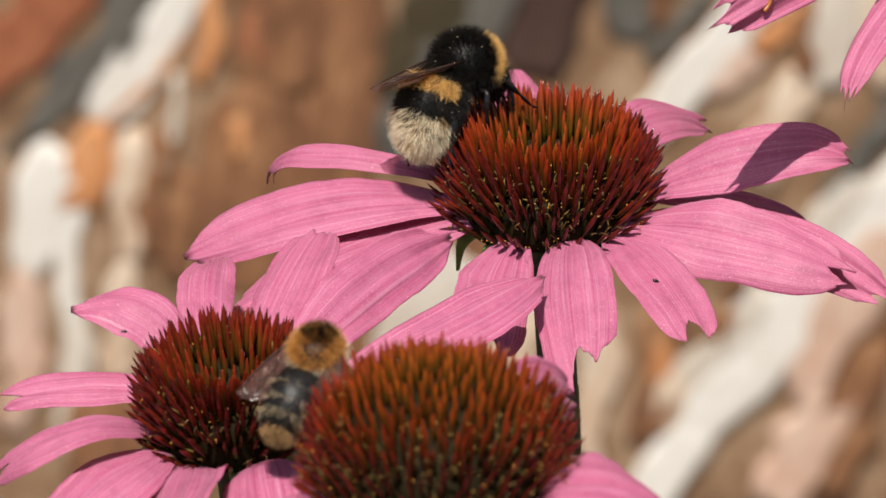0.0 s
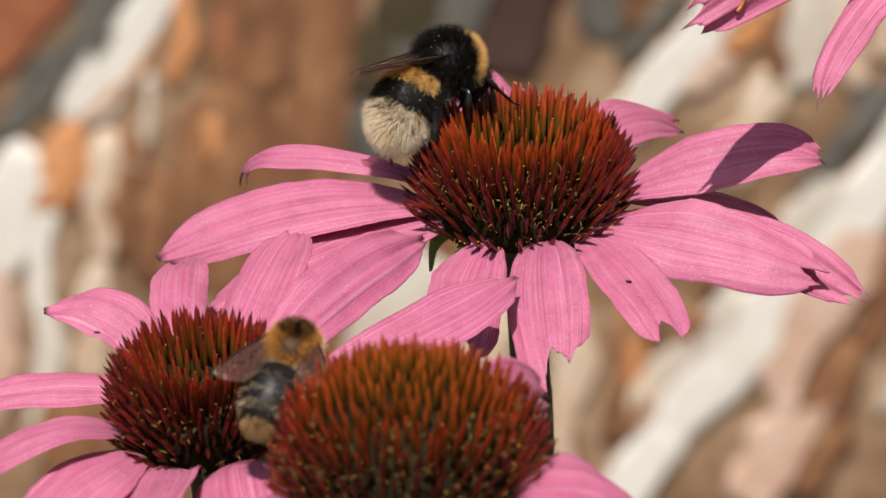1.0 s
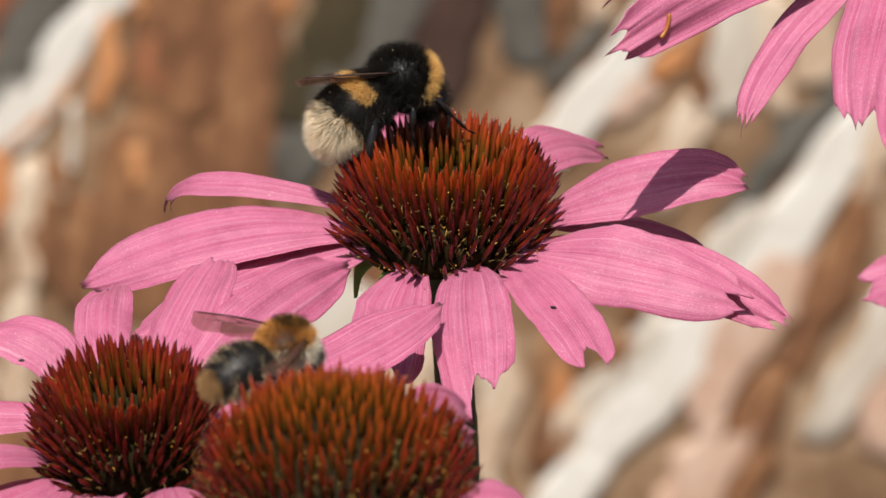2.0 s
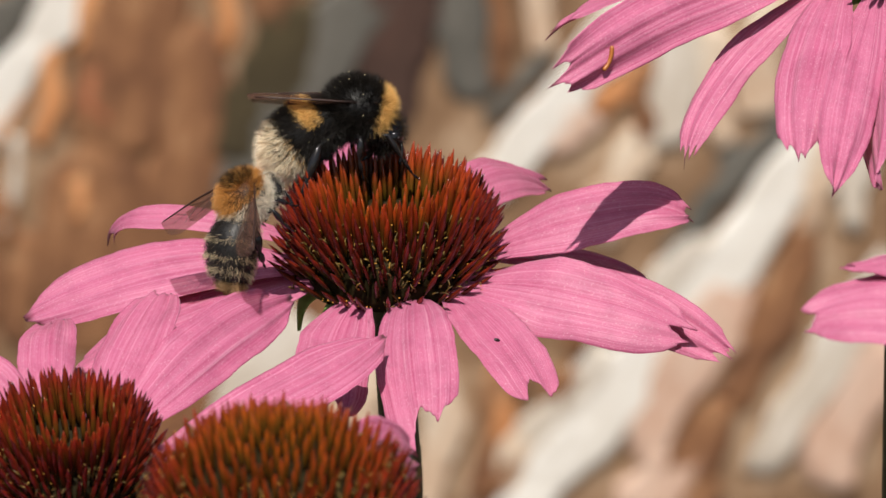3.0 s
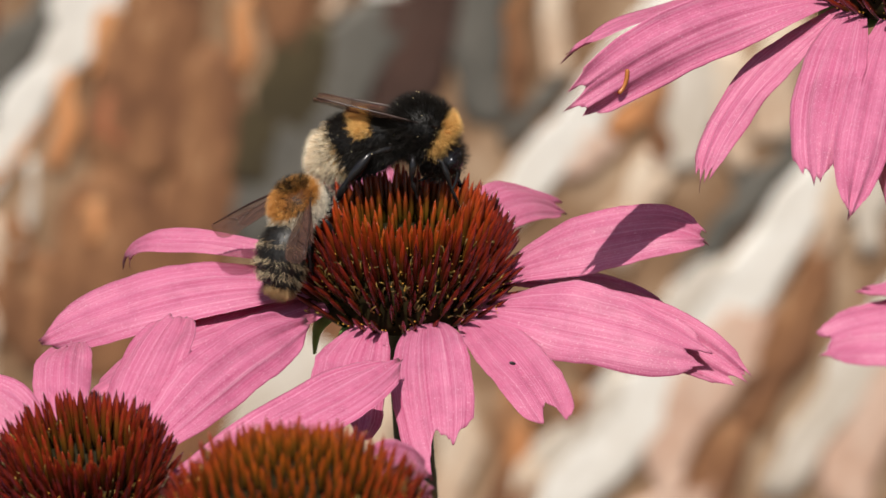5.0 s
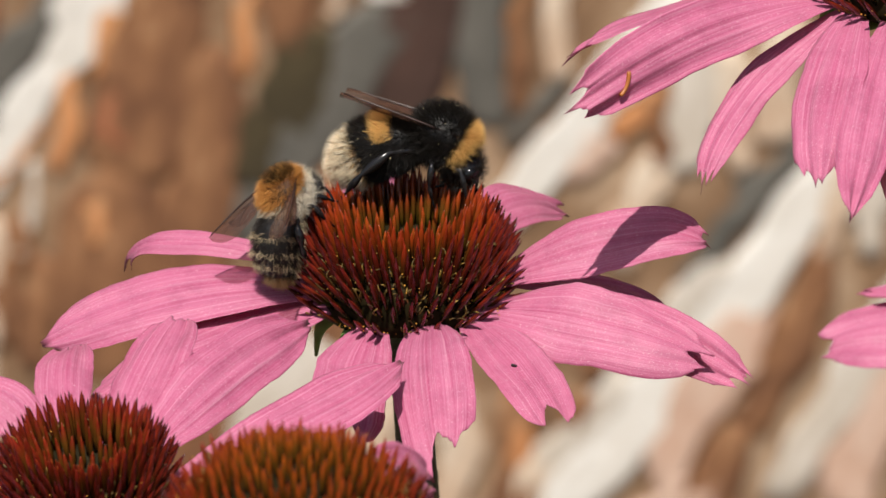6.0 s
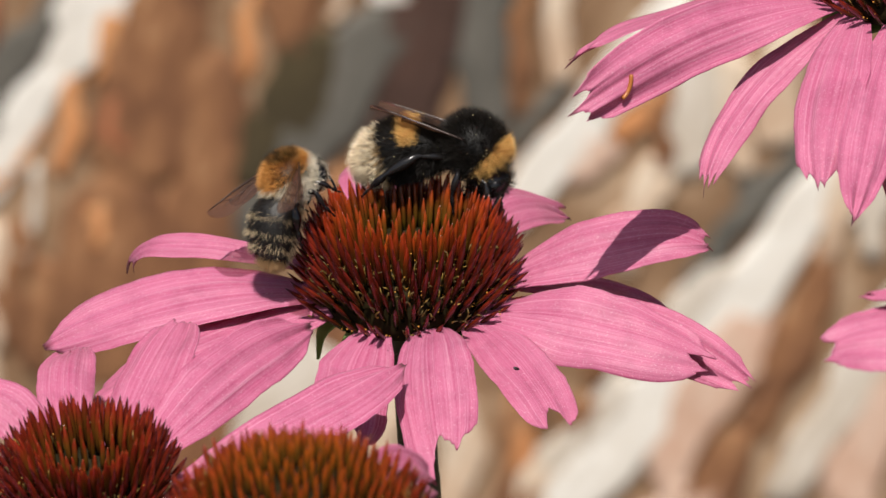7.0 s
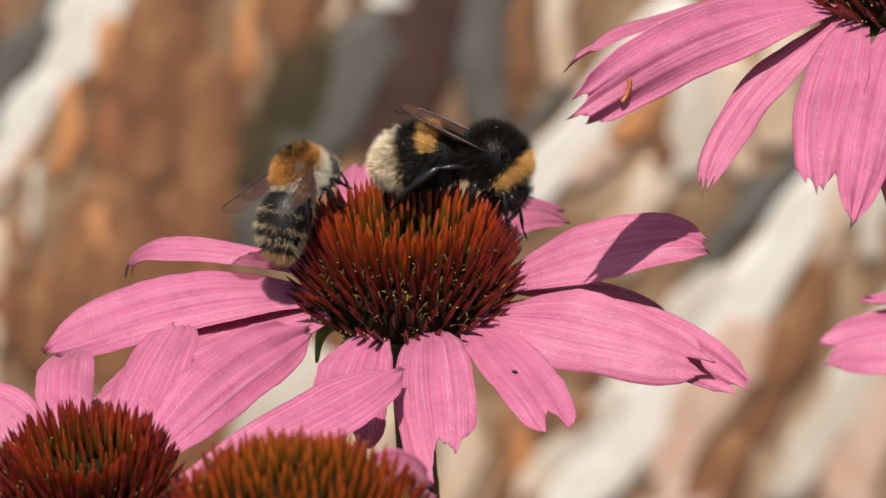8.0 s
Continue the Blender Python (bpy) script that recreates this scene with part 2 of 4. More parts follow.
def box_mesh(name, size, mat, cut=0.0, rough=0.0, seed=0, steps=6, face=1.0, taper=0.0):
    """A block with rounded, uneven edges, its middle at the origin."""
    bm = bmesh.new()
    bmesh.ops.create_cube(bm, size=1.0)
    bmesh.ops.subdivide_edges(bm, edges=bm.edges[:], cuts=steps, use_grid_fill=True)
    for v in bm.verts:
        c = Vector(v.co)
        for k in range(3):
            v.co[k] = c[k] * size[k]
        v.co.z *= 1 - taper * abs(2 * c.x) ** 3
        off = Vector((seed * 7.3, seed * 1.7, 0))
        near = sum(1 for k in range(3) if abs(abs(c[k]) - 0.5) < 1e-4)
        if near >= 2 and cut:
            for k in range(3):
                if abs(abs(c[k]) - 0.5) < 1e-4:
                    v.co[k] -= math.copysign(cut, c[k])
        if rough:
            shift = rough * (noise.noise_vector(Vector(v.co) * 45 + off) + 0.6 * noise.noise_vector(Vector(v.co) * 120 + off))
            v.co += Vector((shift.x, shift.y * face, shift.z))
    me = bpy.data.meshes.new(name)
    bm.to_mesh(me)
    bm.free()
    me.materials.append(mat)
    me.polygons.foreach_set("use_smooth", [True] * len(me.polygons))
    return me


# ---- ground and wall ----
WALL_Y = 1.10


def ground():
    n, half = 60, 60.0
    verts, faces = [], []
    for j in range(n + 1):
        for i in range(n + 1):
            x = half * math.copysign(abs(2 * i / n - 1) ** 3, 2 * i / n - 1)
            y = half * math.copysign(abs(2 * j / n - 1) ** 3, 2 * j / n - 1)
            verts.append((x, y, 0.02 * noise.noise(Vector((x * 4, y * 4, 0))) if abs(x) < 3 and abs(y) < 3 else 0.0))
    for j in range(n):
        for i in range(n):
            a = j * (n + 1) + i
            faces.append((a, a + 1, a + n + 2, a + n + 1))
    return tagged(new("ground", mesh_of("ground", verts, faces, SOIL)), "bare brown garden soil in front of the wall", "ground", kind="structure")


def wall_thing():
    wall = tagged(new("wall_north"), "old sunlit brick wall with slanting courses and limewash", "wall", kind="structure")
    wall.location = (0, WALL_Y, 0)
    part("wall_core", box_mesh("wall_core", (5.0, 0.24, 2.2), MORTAR, 0.004, 0.002), wall, pose(0, 0.135, 1.08), "grey lime mortar")
    return wall


LAID = itertools.count()


def lay(name, mat, x, z, length, height, slant):
    """One brick, stone or smear of limewash in the wall: middle x, z in mm from the main flower, its length along the slant."""
    k = next(LAID)
    me = box_mesh(name, (length * MM, 0.03, height * MM), mat, 0.0012, 0.0035 if name == "limewash" else 0.0055, k, 15, 0.08, 0.4)
    return part(name, me, WALL, pose(x * MM, 0.0288 - (0.5 + 0.016 * k) * MM, HEART.z + z * MM, 0, -slant, 0))


ground()
WALL = wall_thing()
# courses that show behind the flowers, mm; slant is degrees up to the right
lay("brick", BRICK_RED, -151, -242, 81, 26, 52)
lay("stone", MORTAR_DARK, -135, -254, 104, 13, 53)
lay("limewash", LIME, -98, -224, 56, 16, 55)
lay("limewash", LIME, -123, -259, 58, 17, 54)
lay("limewash", LIME, -105, -221, 29, 9, 60)
lay("brick", BRICK_BROWN, -78, -237, 75, 35, 78)
lay("brick", BRICK_BROWN, -91, -303, 68, 33, 82)
lay("brick", BRICK_BROWN, -63, -281, 98, 23, 83)
lay("brick", BRICK_RED, -65, -261, 26, 10, 77)
lay("brick", BRICK_RED, -89, -257, 18, 10, 78)
lay("brick", BRICK_ORANGE, -93, -232, 23, 6, 74)
lay("brick", BRICK_ORANGE, -105, -255, 28, 6, 83)
lay("brick", BRICK_ORANGE, -123, -270, 38, 3, 47)
lay("brick", BRICK_ORANGE, -143, -299, 28, 13, 79)
lay("limewash", LIME, -159, -311, 45, 17, 74)
lay("limewash", LIME, -149, -325, 51, 8, 90)
lay("limewash", LIME_DULL, -149, -371, 48, 10, 89)
lay("limewash", BRICK_PALE, -131, -308, 42, 11, 85)
lay("limewash", LIME_DULL, -129, -306, 31, 5, 85)
lay("limewash", BRICK_PALE, -134, -348, 42, 12, 87)
lay("limewash", LIME_DULL, -115, -283, 31, 5, 83)
lay("brick", BRICK_ORANGE, -96, -287, 15, 7, 82)
lay("brick", BRICK_BROWN, -124, -307, 44, 8, 86)
lay("brick", BRICK_BROWN, -113, -317, 38, 12, 91)
lay("brick", BRICK_ORANGE, -48, -226, 35, 6, 80)
lay("brick", BRICK_BROWN, -34, -219, 28, 21, 75)
lay("brick", BRICK_PALE, -20, -216, 18, 6, 78)
# two dark olive-brown patches laid flush with the bricks, no recess behind
lay("dark_patch", OLIVE_BROWN, -34, -245, 40, 19, 58)
lay("dark_patch", OLIVE_BROWN, -46, -264, 27, 11, 64)
lay("stone", MORTAR_DARK, -23, -251, 110, 19, 58)
lay("limewash", LIME, -5, -214, 12, 8, 176)
lay("brick", BRICK_DARK, 2, -239, 68, 22, 73)
lay("stone", MORTAR_DARK, 23, -232, 55, 14, 89)
lay("brick", BRICK_BROWN, 36, -228, 48, 11, 86)
lay("limewash", BRICK_PALE, 48, -225, 41, 10, 86)
lay("limewash", LIME, 72, -235, 46, 15, 53)
lay("limewash", LIME, 46, -267, 54, 15, 52)
lay("stone", MORTAR_DARK, 40, -255, 35, 6, 50)
lay("brick", BRICK_ORANGE, 70, -253, 21, 9, 54)
lay("brick", BRICK_PINK, 57, -269, 24, 10, 49)
lay("brick", BRICK_BROWN, 78, -257, 36, 6, 82)
lay("limewash", LIME_DULL, 89, -253, 48, 15, 88)
lay("brick", BRICK_PALE, 102, -255, 43, 11, 88)
lay("brick", BRICK_PALE, 72, -285, 37, 14, 62)
lay("stone", MORTAR_DARK, 106, -286, 62, 10, 51)
lay("brick", BRICK_PALE, 116, -244, 43, 16, 84)
lay("limewash", LIME, 128, -281, 89, 17, 51)
lay("limewash", LIME, 75, -346, 103, 18, 52)
lay("limewash", LIME, 103, -312, 79, 18, 52)
lay("limewash", LIME, 47, -381, 53, 17, 53)
lay("limewash", LIME_DULL, 83, -320, 51, 11, 51)
lay("limewash", LIME_DULL, 52, -357, 53, 12, 53)
lay("brick", BRICK_PINK, 95, -345, 71, 20, 64)
lay("brick", BRICK_BROWN, 119, -328, 66, 15, 69)
lay("brick", BRICK_BROWN, 98, -369, 35, 16, 63)
lay("limewash", LIME_DULL, 135, -344, 85, 14, 59)
lay("brick", BRICK_PINK, 145, -360, 54, 19, 67)
lay("brick", BRICK_PALE, 134, -284, 33, 11, 78)
lay("limewash", LIME_DULL, 146, -280, 42, 9, 83)
lay("brick", BRICK_BROWN, 34, -362, 56, 15, 80)
lay("brick", BRICK_ORANGE, 34, -354, 30, 6, 83)
lay("brick", BRICK_PALE, 15, -369, 59, 11, 86)
lay("brick", BRICK_BROWN, 53, -350, 19, 8, 62)
lay("limewash", BRICK_PALE, 38, -375, 19, 11, 74)
lay("brick", BRICK_BROWN, 60, -328, 25, 11, 72)
lay("limewash", LIME_DULL, -38, -346, 50, 23, 53)
lay("brick", BRICK_PALE, -9, -356, 46, 21, 76)
lay("brick", BRICK_PINK, -165, -355, 54, 15, 85)
lay("brick", BRICK_BROWN, -70, -353, 49, 28, 79)
lay("brick", BRICK_BROWN, -140, -388, 37, 21, 86)
lay("brick", BRICK_PINK, 79, -390, 41, 21, 66)
lay("brick", BRICK_BROWN, 95, -394, 32, 14, 71)
lay("limewash", LIME, 35, -399, 42, 16, 53)
lay("brick", BRICK_BROWN, -18, -299, 62, 28, 83)


# ---- coneflowers ----
def petal_mesh(base, tip, arch, width, roll, twist, sway, cup, tipw, teeth, seed, curl=0.0, skew=0.0):
    """A ray petal: a thin blade along a bowed line from base to tip (mm), with ridges, cupped sides and a toothed end."""
    rnd = random.Random(seed)
    a, b = Vector(base), Vector(tip)
    out = Vector((b.x, b.y, 0)).normalized()
    side0 = Vector((-out.y, out.x, 0))
    mid = a.lerp(b, 0.5) + Vector((0, 0, arch)) + side0 * sway
    ctrl = mid * 2 - (a + b) * 0.5
    n, m = 44, 30
    ph = rnd.random() * 9
    verts, uvs, faces = [], [], []
    depth = [rnd.uniform(0.6, 1.5) for _ in range(teeth + 1)]
    short = [rnd.uniform(0.0, 0.065) if teeth > 1 else 0.0 for _ in range(teeth)]
    hook = [rnd.uniform(0.5, 1.7) for _ in range(teeth)]
    for layer in (0, 1):
        for i in range(n + 1):
            for j in range(m + 1):
                c = 2 * j / m - 1
                # the end of each strip: shallow lobes with sharp notches between
                lobe = (c + 1) / 2 * teeth
                saw = abs(lobe - round(lobe)) * 2 if teeth > 1 else 1.0
                inner = 1.0 if 0 < round(lobe) < teeth else 0.0
                notch = (0.115 if teeth < 3 else 0.068) * depth[min(int(round(lobe)), teeth)] * (1 - saw) * inner - 0.030 * max(0.0, saw - 0.55) / 0.45 * (teeth > 1)
                tooth = min(int(lobe), teeth - 1)
                notch += short[tooth] * saw
                end = 1.0 - 0.12 * abs(c) ** 2.6 - notch - skew * (c + 1) / 2 + 0.016 * noise.noise(Vector((c * 7, seed * 1.9, 0))) + 0.010 * noise.noise(Vector((c * 19, seed * 2.3, 5)))
                s = i / n * end
                p = a * (1 - s) ** 2 + ctrl * (2 * s * (1 - s)) + b * s * s
                d = ((ctrl - a) * (1 - s) + (b - ctrl) * s).normalized()
                side = (side0 - d * side0.dot(d)).normalized()
                up = d.cross(side)
                tw = radians(roll) * min(1.0, s * 2.5) + radians(twist) * s ** 1.3
                sd = side * math.cos(tw) + up * math.sin(tw)
                un = up * math.cos(tw) - side * math.sin(tw)
                grow = min(1.0, s / 0.5)
                w = width * (0.30 + 0.70 * math.sin(grow * math.pi / 2)) * (1.0 if s < 0.55 else 1 - (1 - tipw) * ((s - 0.55) / 0.45) ** 2.6)
                x = c * w / 2 * (1 + (0.07 * noise.noise(Vector((s * 6, seed * 1.3, math.copysign(3, c)))) + 0.03 * noise.noise(Vector((s * 21, seed * 2.1, math.copysign(7, c))))) * abs(c))
                lift = -cup * c * c * w * 0.5
                lift += (0.07 + 0.15 * s ** 3) * math.cos(c * 9.5 + ph + 1.5 * s) * math.sin(min(s * 4, 1) * 1.57) + 0.035 * math.cos(c * 23 + ph * 2)
                lift += 0.8 * noise.noise(Vector((c * 1.3 + seed * 3.1, s * 3.5, seed))) * s * (0.5 + abs(c))
                bow = curl * max(0.0, s - 0.72) ** 2 * 12 * hook[tooth]
                lift -= bow
                q = p + sd * x + un * (lift - ((0.02 + 0.10 * (1 - c ** 4)) if layer else 0.0)) - d * bow * 0.5
                verts.append(q * MM)
                uvs.append(((c + 1) / 2, s * (1 + 0.014 * curl)))
    row = m + 1
    half = (n + 1) * row
    for i in range(n):
        for j in range(m):
            k = i * row + j
            faces.append((k, k + row, k + row + 1, k + 1))
            faces.append((half + k, half + k + 1, half + k + row + 1, half + k + row))
    rim = [j for j in range(m + 1)] + [i * row + m for i in range(1, n + 1)] + [n * row + j for j in range(m - 1, -1, -1)] + [i * row for i in range(n - 1, 0, -1)]
    for k, v in enumerate(rim):
        w2 = rim[(k + 1) % len(rim)]
        faces.append((v, w2, half + w2, half + v))
    me = mesh_of("petal", verts, faces, PETAL, True, uvs)
    for k in range(len(faces) - len(rim), len(faces)):
        me.polygons[k].use_smooth = False
    return me


def spine_mesh(length, thick, bend, mat):
    prof = [(0.0, 0.7), (0.3, 0.95), (0.6, 1.0), (0.78, 0.80), (0.92, 0.36), (1.0, 0.04)]
    pts = [(bend * length * h * h * MM, 0, length * h * MM) for h, _ in prof]
    v, f = tube_data(pts, [thick * r * MM for _, r in prof], 6)
    return mesh_of("spine", v, f, mat)


SPINES_OUT = [spine_mesh(7.4, 0.31 + 0.03 * k, -0.03 + 0.02 * k, SPINE_OUT) for k in range(4)]
SPINES_IN = [spine_mesh(6.0, 0.32 + 0.03 * k, -0.02 + 0.02 * k, SPINE_IN) for k in range(3)]


def floret_field(parent, dome, count, seed):
    """Withered florets and pollen grains caught between the spines."""
    rnd = random.Random(seed)
    verts, faces, gverts, gfaces = [], [], [], []
    for _ in range(count):
        u = 0.52 + 0.42 * rnd.random() ** 0.8
        az = rnd.random() * 6.283
        p, d = dome(u, az)
        d = (d + Vector((rnd.uniform(-.5, .5), rnd.uniform(-.5, .5), rnd.uniform(-.3, .5)))).normalized()
        ln = rnd.uniform(0.6, 1.7)
        curl = Vector((rnd.uniform(-1, 1), rnd.uniform(-1, 1), rnd.uniform(-.4, 1))) * 0.6
        start = p + d * rnd.uniform(0.6, 3.6)
        pts = [start, start + d * ln * 0.5, start + d * ln * 0.85 + curl * 0.5, start + d * ln * 0.8 + curl * 1.3]
        v, f = tube_data([q * MM for q in pts], [0.07 * MM, 0.10 * MM, 0.09 * MM, 0.05 * MM], 4)
        k = len(verts)
        verts += v
        faces += [tuple(i + k for i in q) for q in f]
    for _ in range(count):
        u = 0.5 + 0.5 * rnd.random()
        p, d = dome(u, rnd.random() * 6.283)
        c = p + d * rnd.uniform(0.5, 4.5) + Vector((rnd.uniform(-.4, .4), rnd.uniform(-.4, .4), 0))
        r = rnd.uniform(0.04, 0.14)
        k = len(gverts)
        gverts += [(c + Vector(o) * r) * MM for o in ((1, 0, 0), (-1, 0, 0), (0, 1, 0), (0, -1, 0), (0, 0, 1), (0, 0, -1))]
        gfaces += [(k, k + 2, k + 4), (k + 2, k + 1, k + 4), (k + 1, k + 3, k + 4), (k + 3, k, k + 4), (k + 2, k, k + 5), (k + 1, k + 2, k + 5), (k + 3, k + 1, k + 5), (k, k + 3, k + 5)]
    tagged(part("floret", mesh_of("floret", verts, faces, FLORET), parent, None, "withered golden brown florets"), kind="stuff")
    tagged(part("pollen", mesh_of("pollen", gverts, gfaces, POLLEN), parent, None, "orange pollen grains"), kind="stuff")


def dome_of(radius, height, crater, foot, splay, pit, flat=0.62, lever=-7.0):
    """Surface of a flower's cone: u runs from the crown (0) to the rim (1)."""
    lever = Matrix.Rotation(radians(lever), 3, "X")
    def dome(u, az):
        a = u * math.pi / 2 * 1.08
        r = radius * math.sin(a) ** 0.9
        z = foot + height * max(0.0, math.cos(a)) ** flat - (0.5 if a > 1.57 else 0)
        if r < crater:
            z -= pit * (1 - (r / crater) ** 2)
        lean = radians(2 + 21 * u + (splay - 21) * u ** 4)
        d = Vector((math.cos(az) * math.sin(lean), math.sin(az) * math.sin(lean), math.cos(lean)))
        return lever @ Vector((r * math.cos(az), r * math.sin(az), z)), lever @ d
    return dome


def coneflower(label, place, tilt, petals, radius=9.3, height=8.6, crater=3.7, spines=500, splay=60, foot=-6.0, orange=0.42, stem_to=(0, 0), seed=1, inner=0.6, stem_r=2.3, bracts=13, size=1.0, stem_x=0.0, pit=1.3, crown=None, florets=600, flat=0.62, lever=-7.0, well=0.32, reach=0.97):
    rnd = random.Random(seed)
    top = tagged(new("coneflower"), label, "flower", "pink coneflowers")
    m = pose(HEART.x + place[0] * MM, HEART.y + place[1] * MM, HEART.z + place[2] * MM, tilt[0], tilt[1], 0)
    top.matrix_basis = m
    dome = dome_of(radius, height, crater, foot, splay, pit, flat, lever)
    # receptacle
    verts, faces, nu, na = [], [], 22, 40
    for i in range(nu + 1):
        for k in range(na):
            p, _ = dome(max(i, 0.02) / nu, 2 * math.pi * k / na)
            verts.append(p * MM)
    for i in range(nu):
        for k in range(na):
            a, b = i * na + k, i * na + (k + 1) % na
            faces.append((a, a + na, b + na, b))
    low = len(verts)
    for k in range(na):
        az = 2 * math.pi * k / na
        verts.append(Vector((math.cos(az) * 5, math.sin(az) * 5, foot - 2.2)) * MM)
    for k in range(na):
        a, b = nu * na + k, nu * na + (k + 1) % na
        faces.append((a, low + k, low + (k + 1) % na, b))
    faces.append(tuple(low + k for k in range(na)))
    part("cone", mesh_of("cone", verts, faces, RECEPTACLE), top, None, "dark green seed cone with the shade between its spines in its colour")
    # stiff spines in the sunflower spiral; the outer ones are parts, the crown's small ones one mesh
    crown_v, crown_f, crown_uv = [], [], []
    for i in range(spines):
        u = reach * math.sqrt((i + 0.5) / spines)
        az = i * 2.399963 + rnd.uniform(-0.05, 0.05)
        p, d = dome(u, az)
        d = (d + Vector((rnd.uniform(-.04, .04), rnd.uniform(-.04, .04), 0))).normalized()
        young = u < orange + rnd.uniform(-0.10, 0.10)
        me = rnd.choice(SPINES_IN if young else SPINES_OUT)
        grow = size * rnd.uniform(0.9, 1.06) * (inner + (1 - inner) * min(1, u / well) ** 2) * (1.0 if u < 0.7 else 1.0 - 0.16 * (u - 0.7) / 0.25)
        rot = d.to_track_quat("Z", "X").to_matrix().to_4x4() @ pose(0, 0, 0, 0, 0, math.degrees(az))
        at = Matrix.Translation((p - d * 0.4) * MM) @ rot
        if i < spines - 300:
            at = at @ Matrix.Diagonal((max(grow, 0.75) * 1.15, max(grow, 0.75) * 1.15, grow, 1))
            k = len(crown_v)
            crown_v += [at @ v.co for v in me.vertices]
            crown_f += [tuple(v + k for v in f.vertices) for f in me.polygons]
            tall = max(v.co.z for v in me.vertices)
            crown_uv += [(u, v.co.z / tall) for v in me.vertices]
        else:
            part("spine", me, top, at).scale = (grow, grow, grow)
    if crown_v:
        tagged(part("crown", mesh_of("crown", crown_v, crown_f, crown or CROWN, True, crown_uv), top, None, "short orange young spines"), kind="stuff")
    floret_field(top, dome, florets, seed)
    # petals
    for k, row in enumerate(petals):
        az0, az1, reach, drop, arch, width, roll, twist, sway, cup, tipw, teeth = row[:12]
        curl = row[12] if len(row) > 12 else 0.0
        skew = row[13] if len(row) > 13 else 0.0
        b = Vector((8.6 * math.cos(radians(az0)), 8.6 * math.sin(radians(az0)), foot + 1.0))
        t = Vector((reach * math.cos(radians(az1)), reach * math.sin(radians(az1)), drop))
        part("petal", petal_mesh(b, t, arch, width, roll, twist, sway, cup, tipw, teeth, seed * 31 + k, curl, skew), top)
    # green bracts under the petals
    for k in range(bracts):
        az = 2 * math.pi * (k + rnd.uniform(-.2, .2)) / bracts
        o = Vector((math.cos(az), math.sin(az), 0))
        pts = curve_points([o * 4.5 + Vector((0, 0, foot - 1.6)), o * 8.2 + Vector((0, 0, foot - 0.9)), o * 10.4 + Vector((0, 0, foot - 2.8)), o * 10.9 + Vector((0, 0, foot - 6.4))], 8)
        v, f = tube_data([q * MM for q in pts], [((1.0 - 0.9 * (i / 8) ** 2) * 1.35 * MM, 0.3 * MM) for i in range(9)], 8)
        part("bract", mesh_of("bract", v, f, BRACT), top)
    # stem down to the soil
    inv = m.inverted()
    foot_w = inv @ Vector((HEART.x + (place[0] + stem_to[0]) * MM, HEART.y + (place[1] + stem_to[1]) * MM, -0.01))
    a = Vector((stem_x, 0, foot - 2.0)) * MM
    b = Vector((stem_x + stem_to[0] * 0.10, stem_to[1] * 0.10, foot - 60)) * MM
    pts = curve_points([a, a.lerp(b, 0.5) + Vector((0.6, 0, 0)) * MM, b, b.lerp(foot_w, 0.5), foot_w], 40)
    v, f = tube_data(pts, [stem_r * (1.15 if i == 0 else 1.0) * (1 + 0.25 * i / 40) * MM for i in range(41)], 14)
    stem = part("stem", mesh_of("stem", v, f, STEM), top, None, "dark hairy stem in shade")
    hv, hf = [], []
    for _ in range(260):
        t = rnd.random() * 9
        k = int(t)
        p = pts[k].lerp(pts[k + 1], t - k)
        az = rnd.random() * 6.283
        o = Vector((math.cos(az), math.sin(az), rnd.uniform(-.5, .1)))
        s = Vector((-math.sin(az), math.cos(az), 0)) * 0.04 * MM
        q = p + Vector((o.x, o.y, 0)) * stem_r * 0.95 * MM
        hv += [q - s, q + s, q + o * rnd.uniform(0.5, 1.0) * MM]
        hf.append((len(hv) - 3, len(hv) - 2, len(hv) - 1))
    tagged(part("hair", mesh_of("hair", hv, hf, STEM_HAIR, False), stem, None, "fine pale bristles"), kind="stuff")
    return top


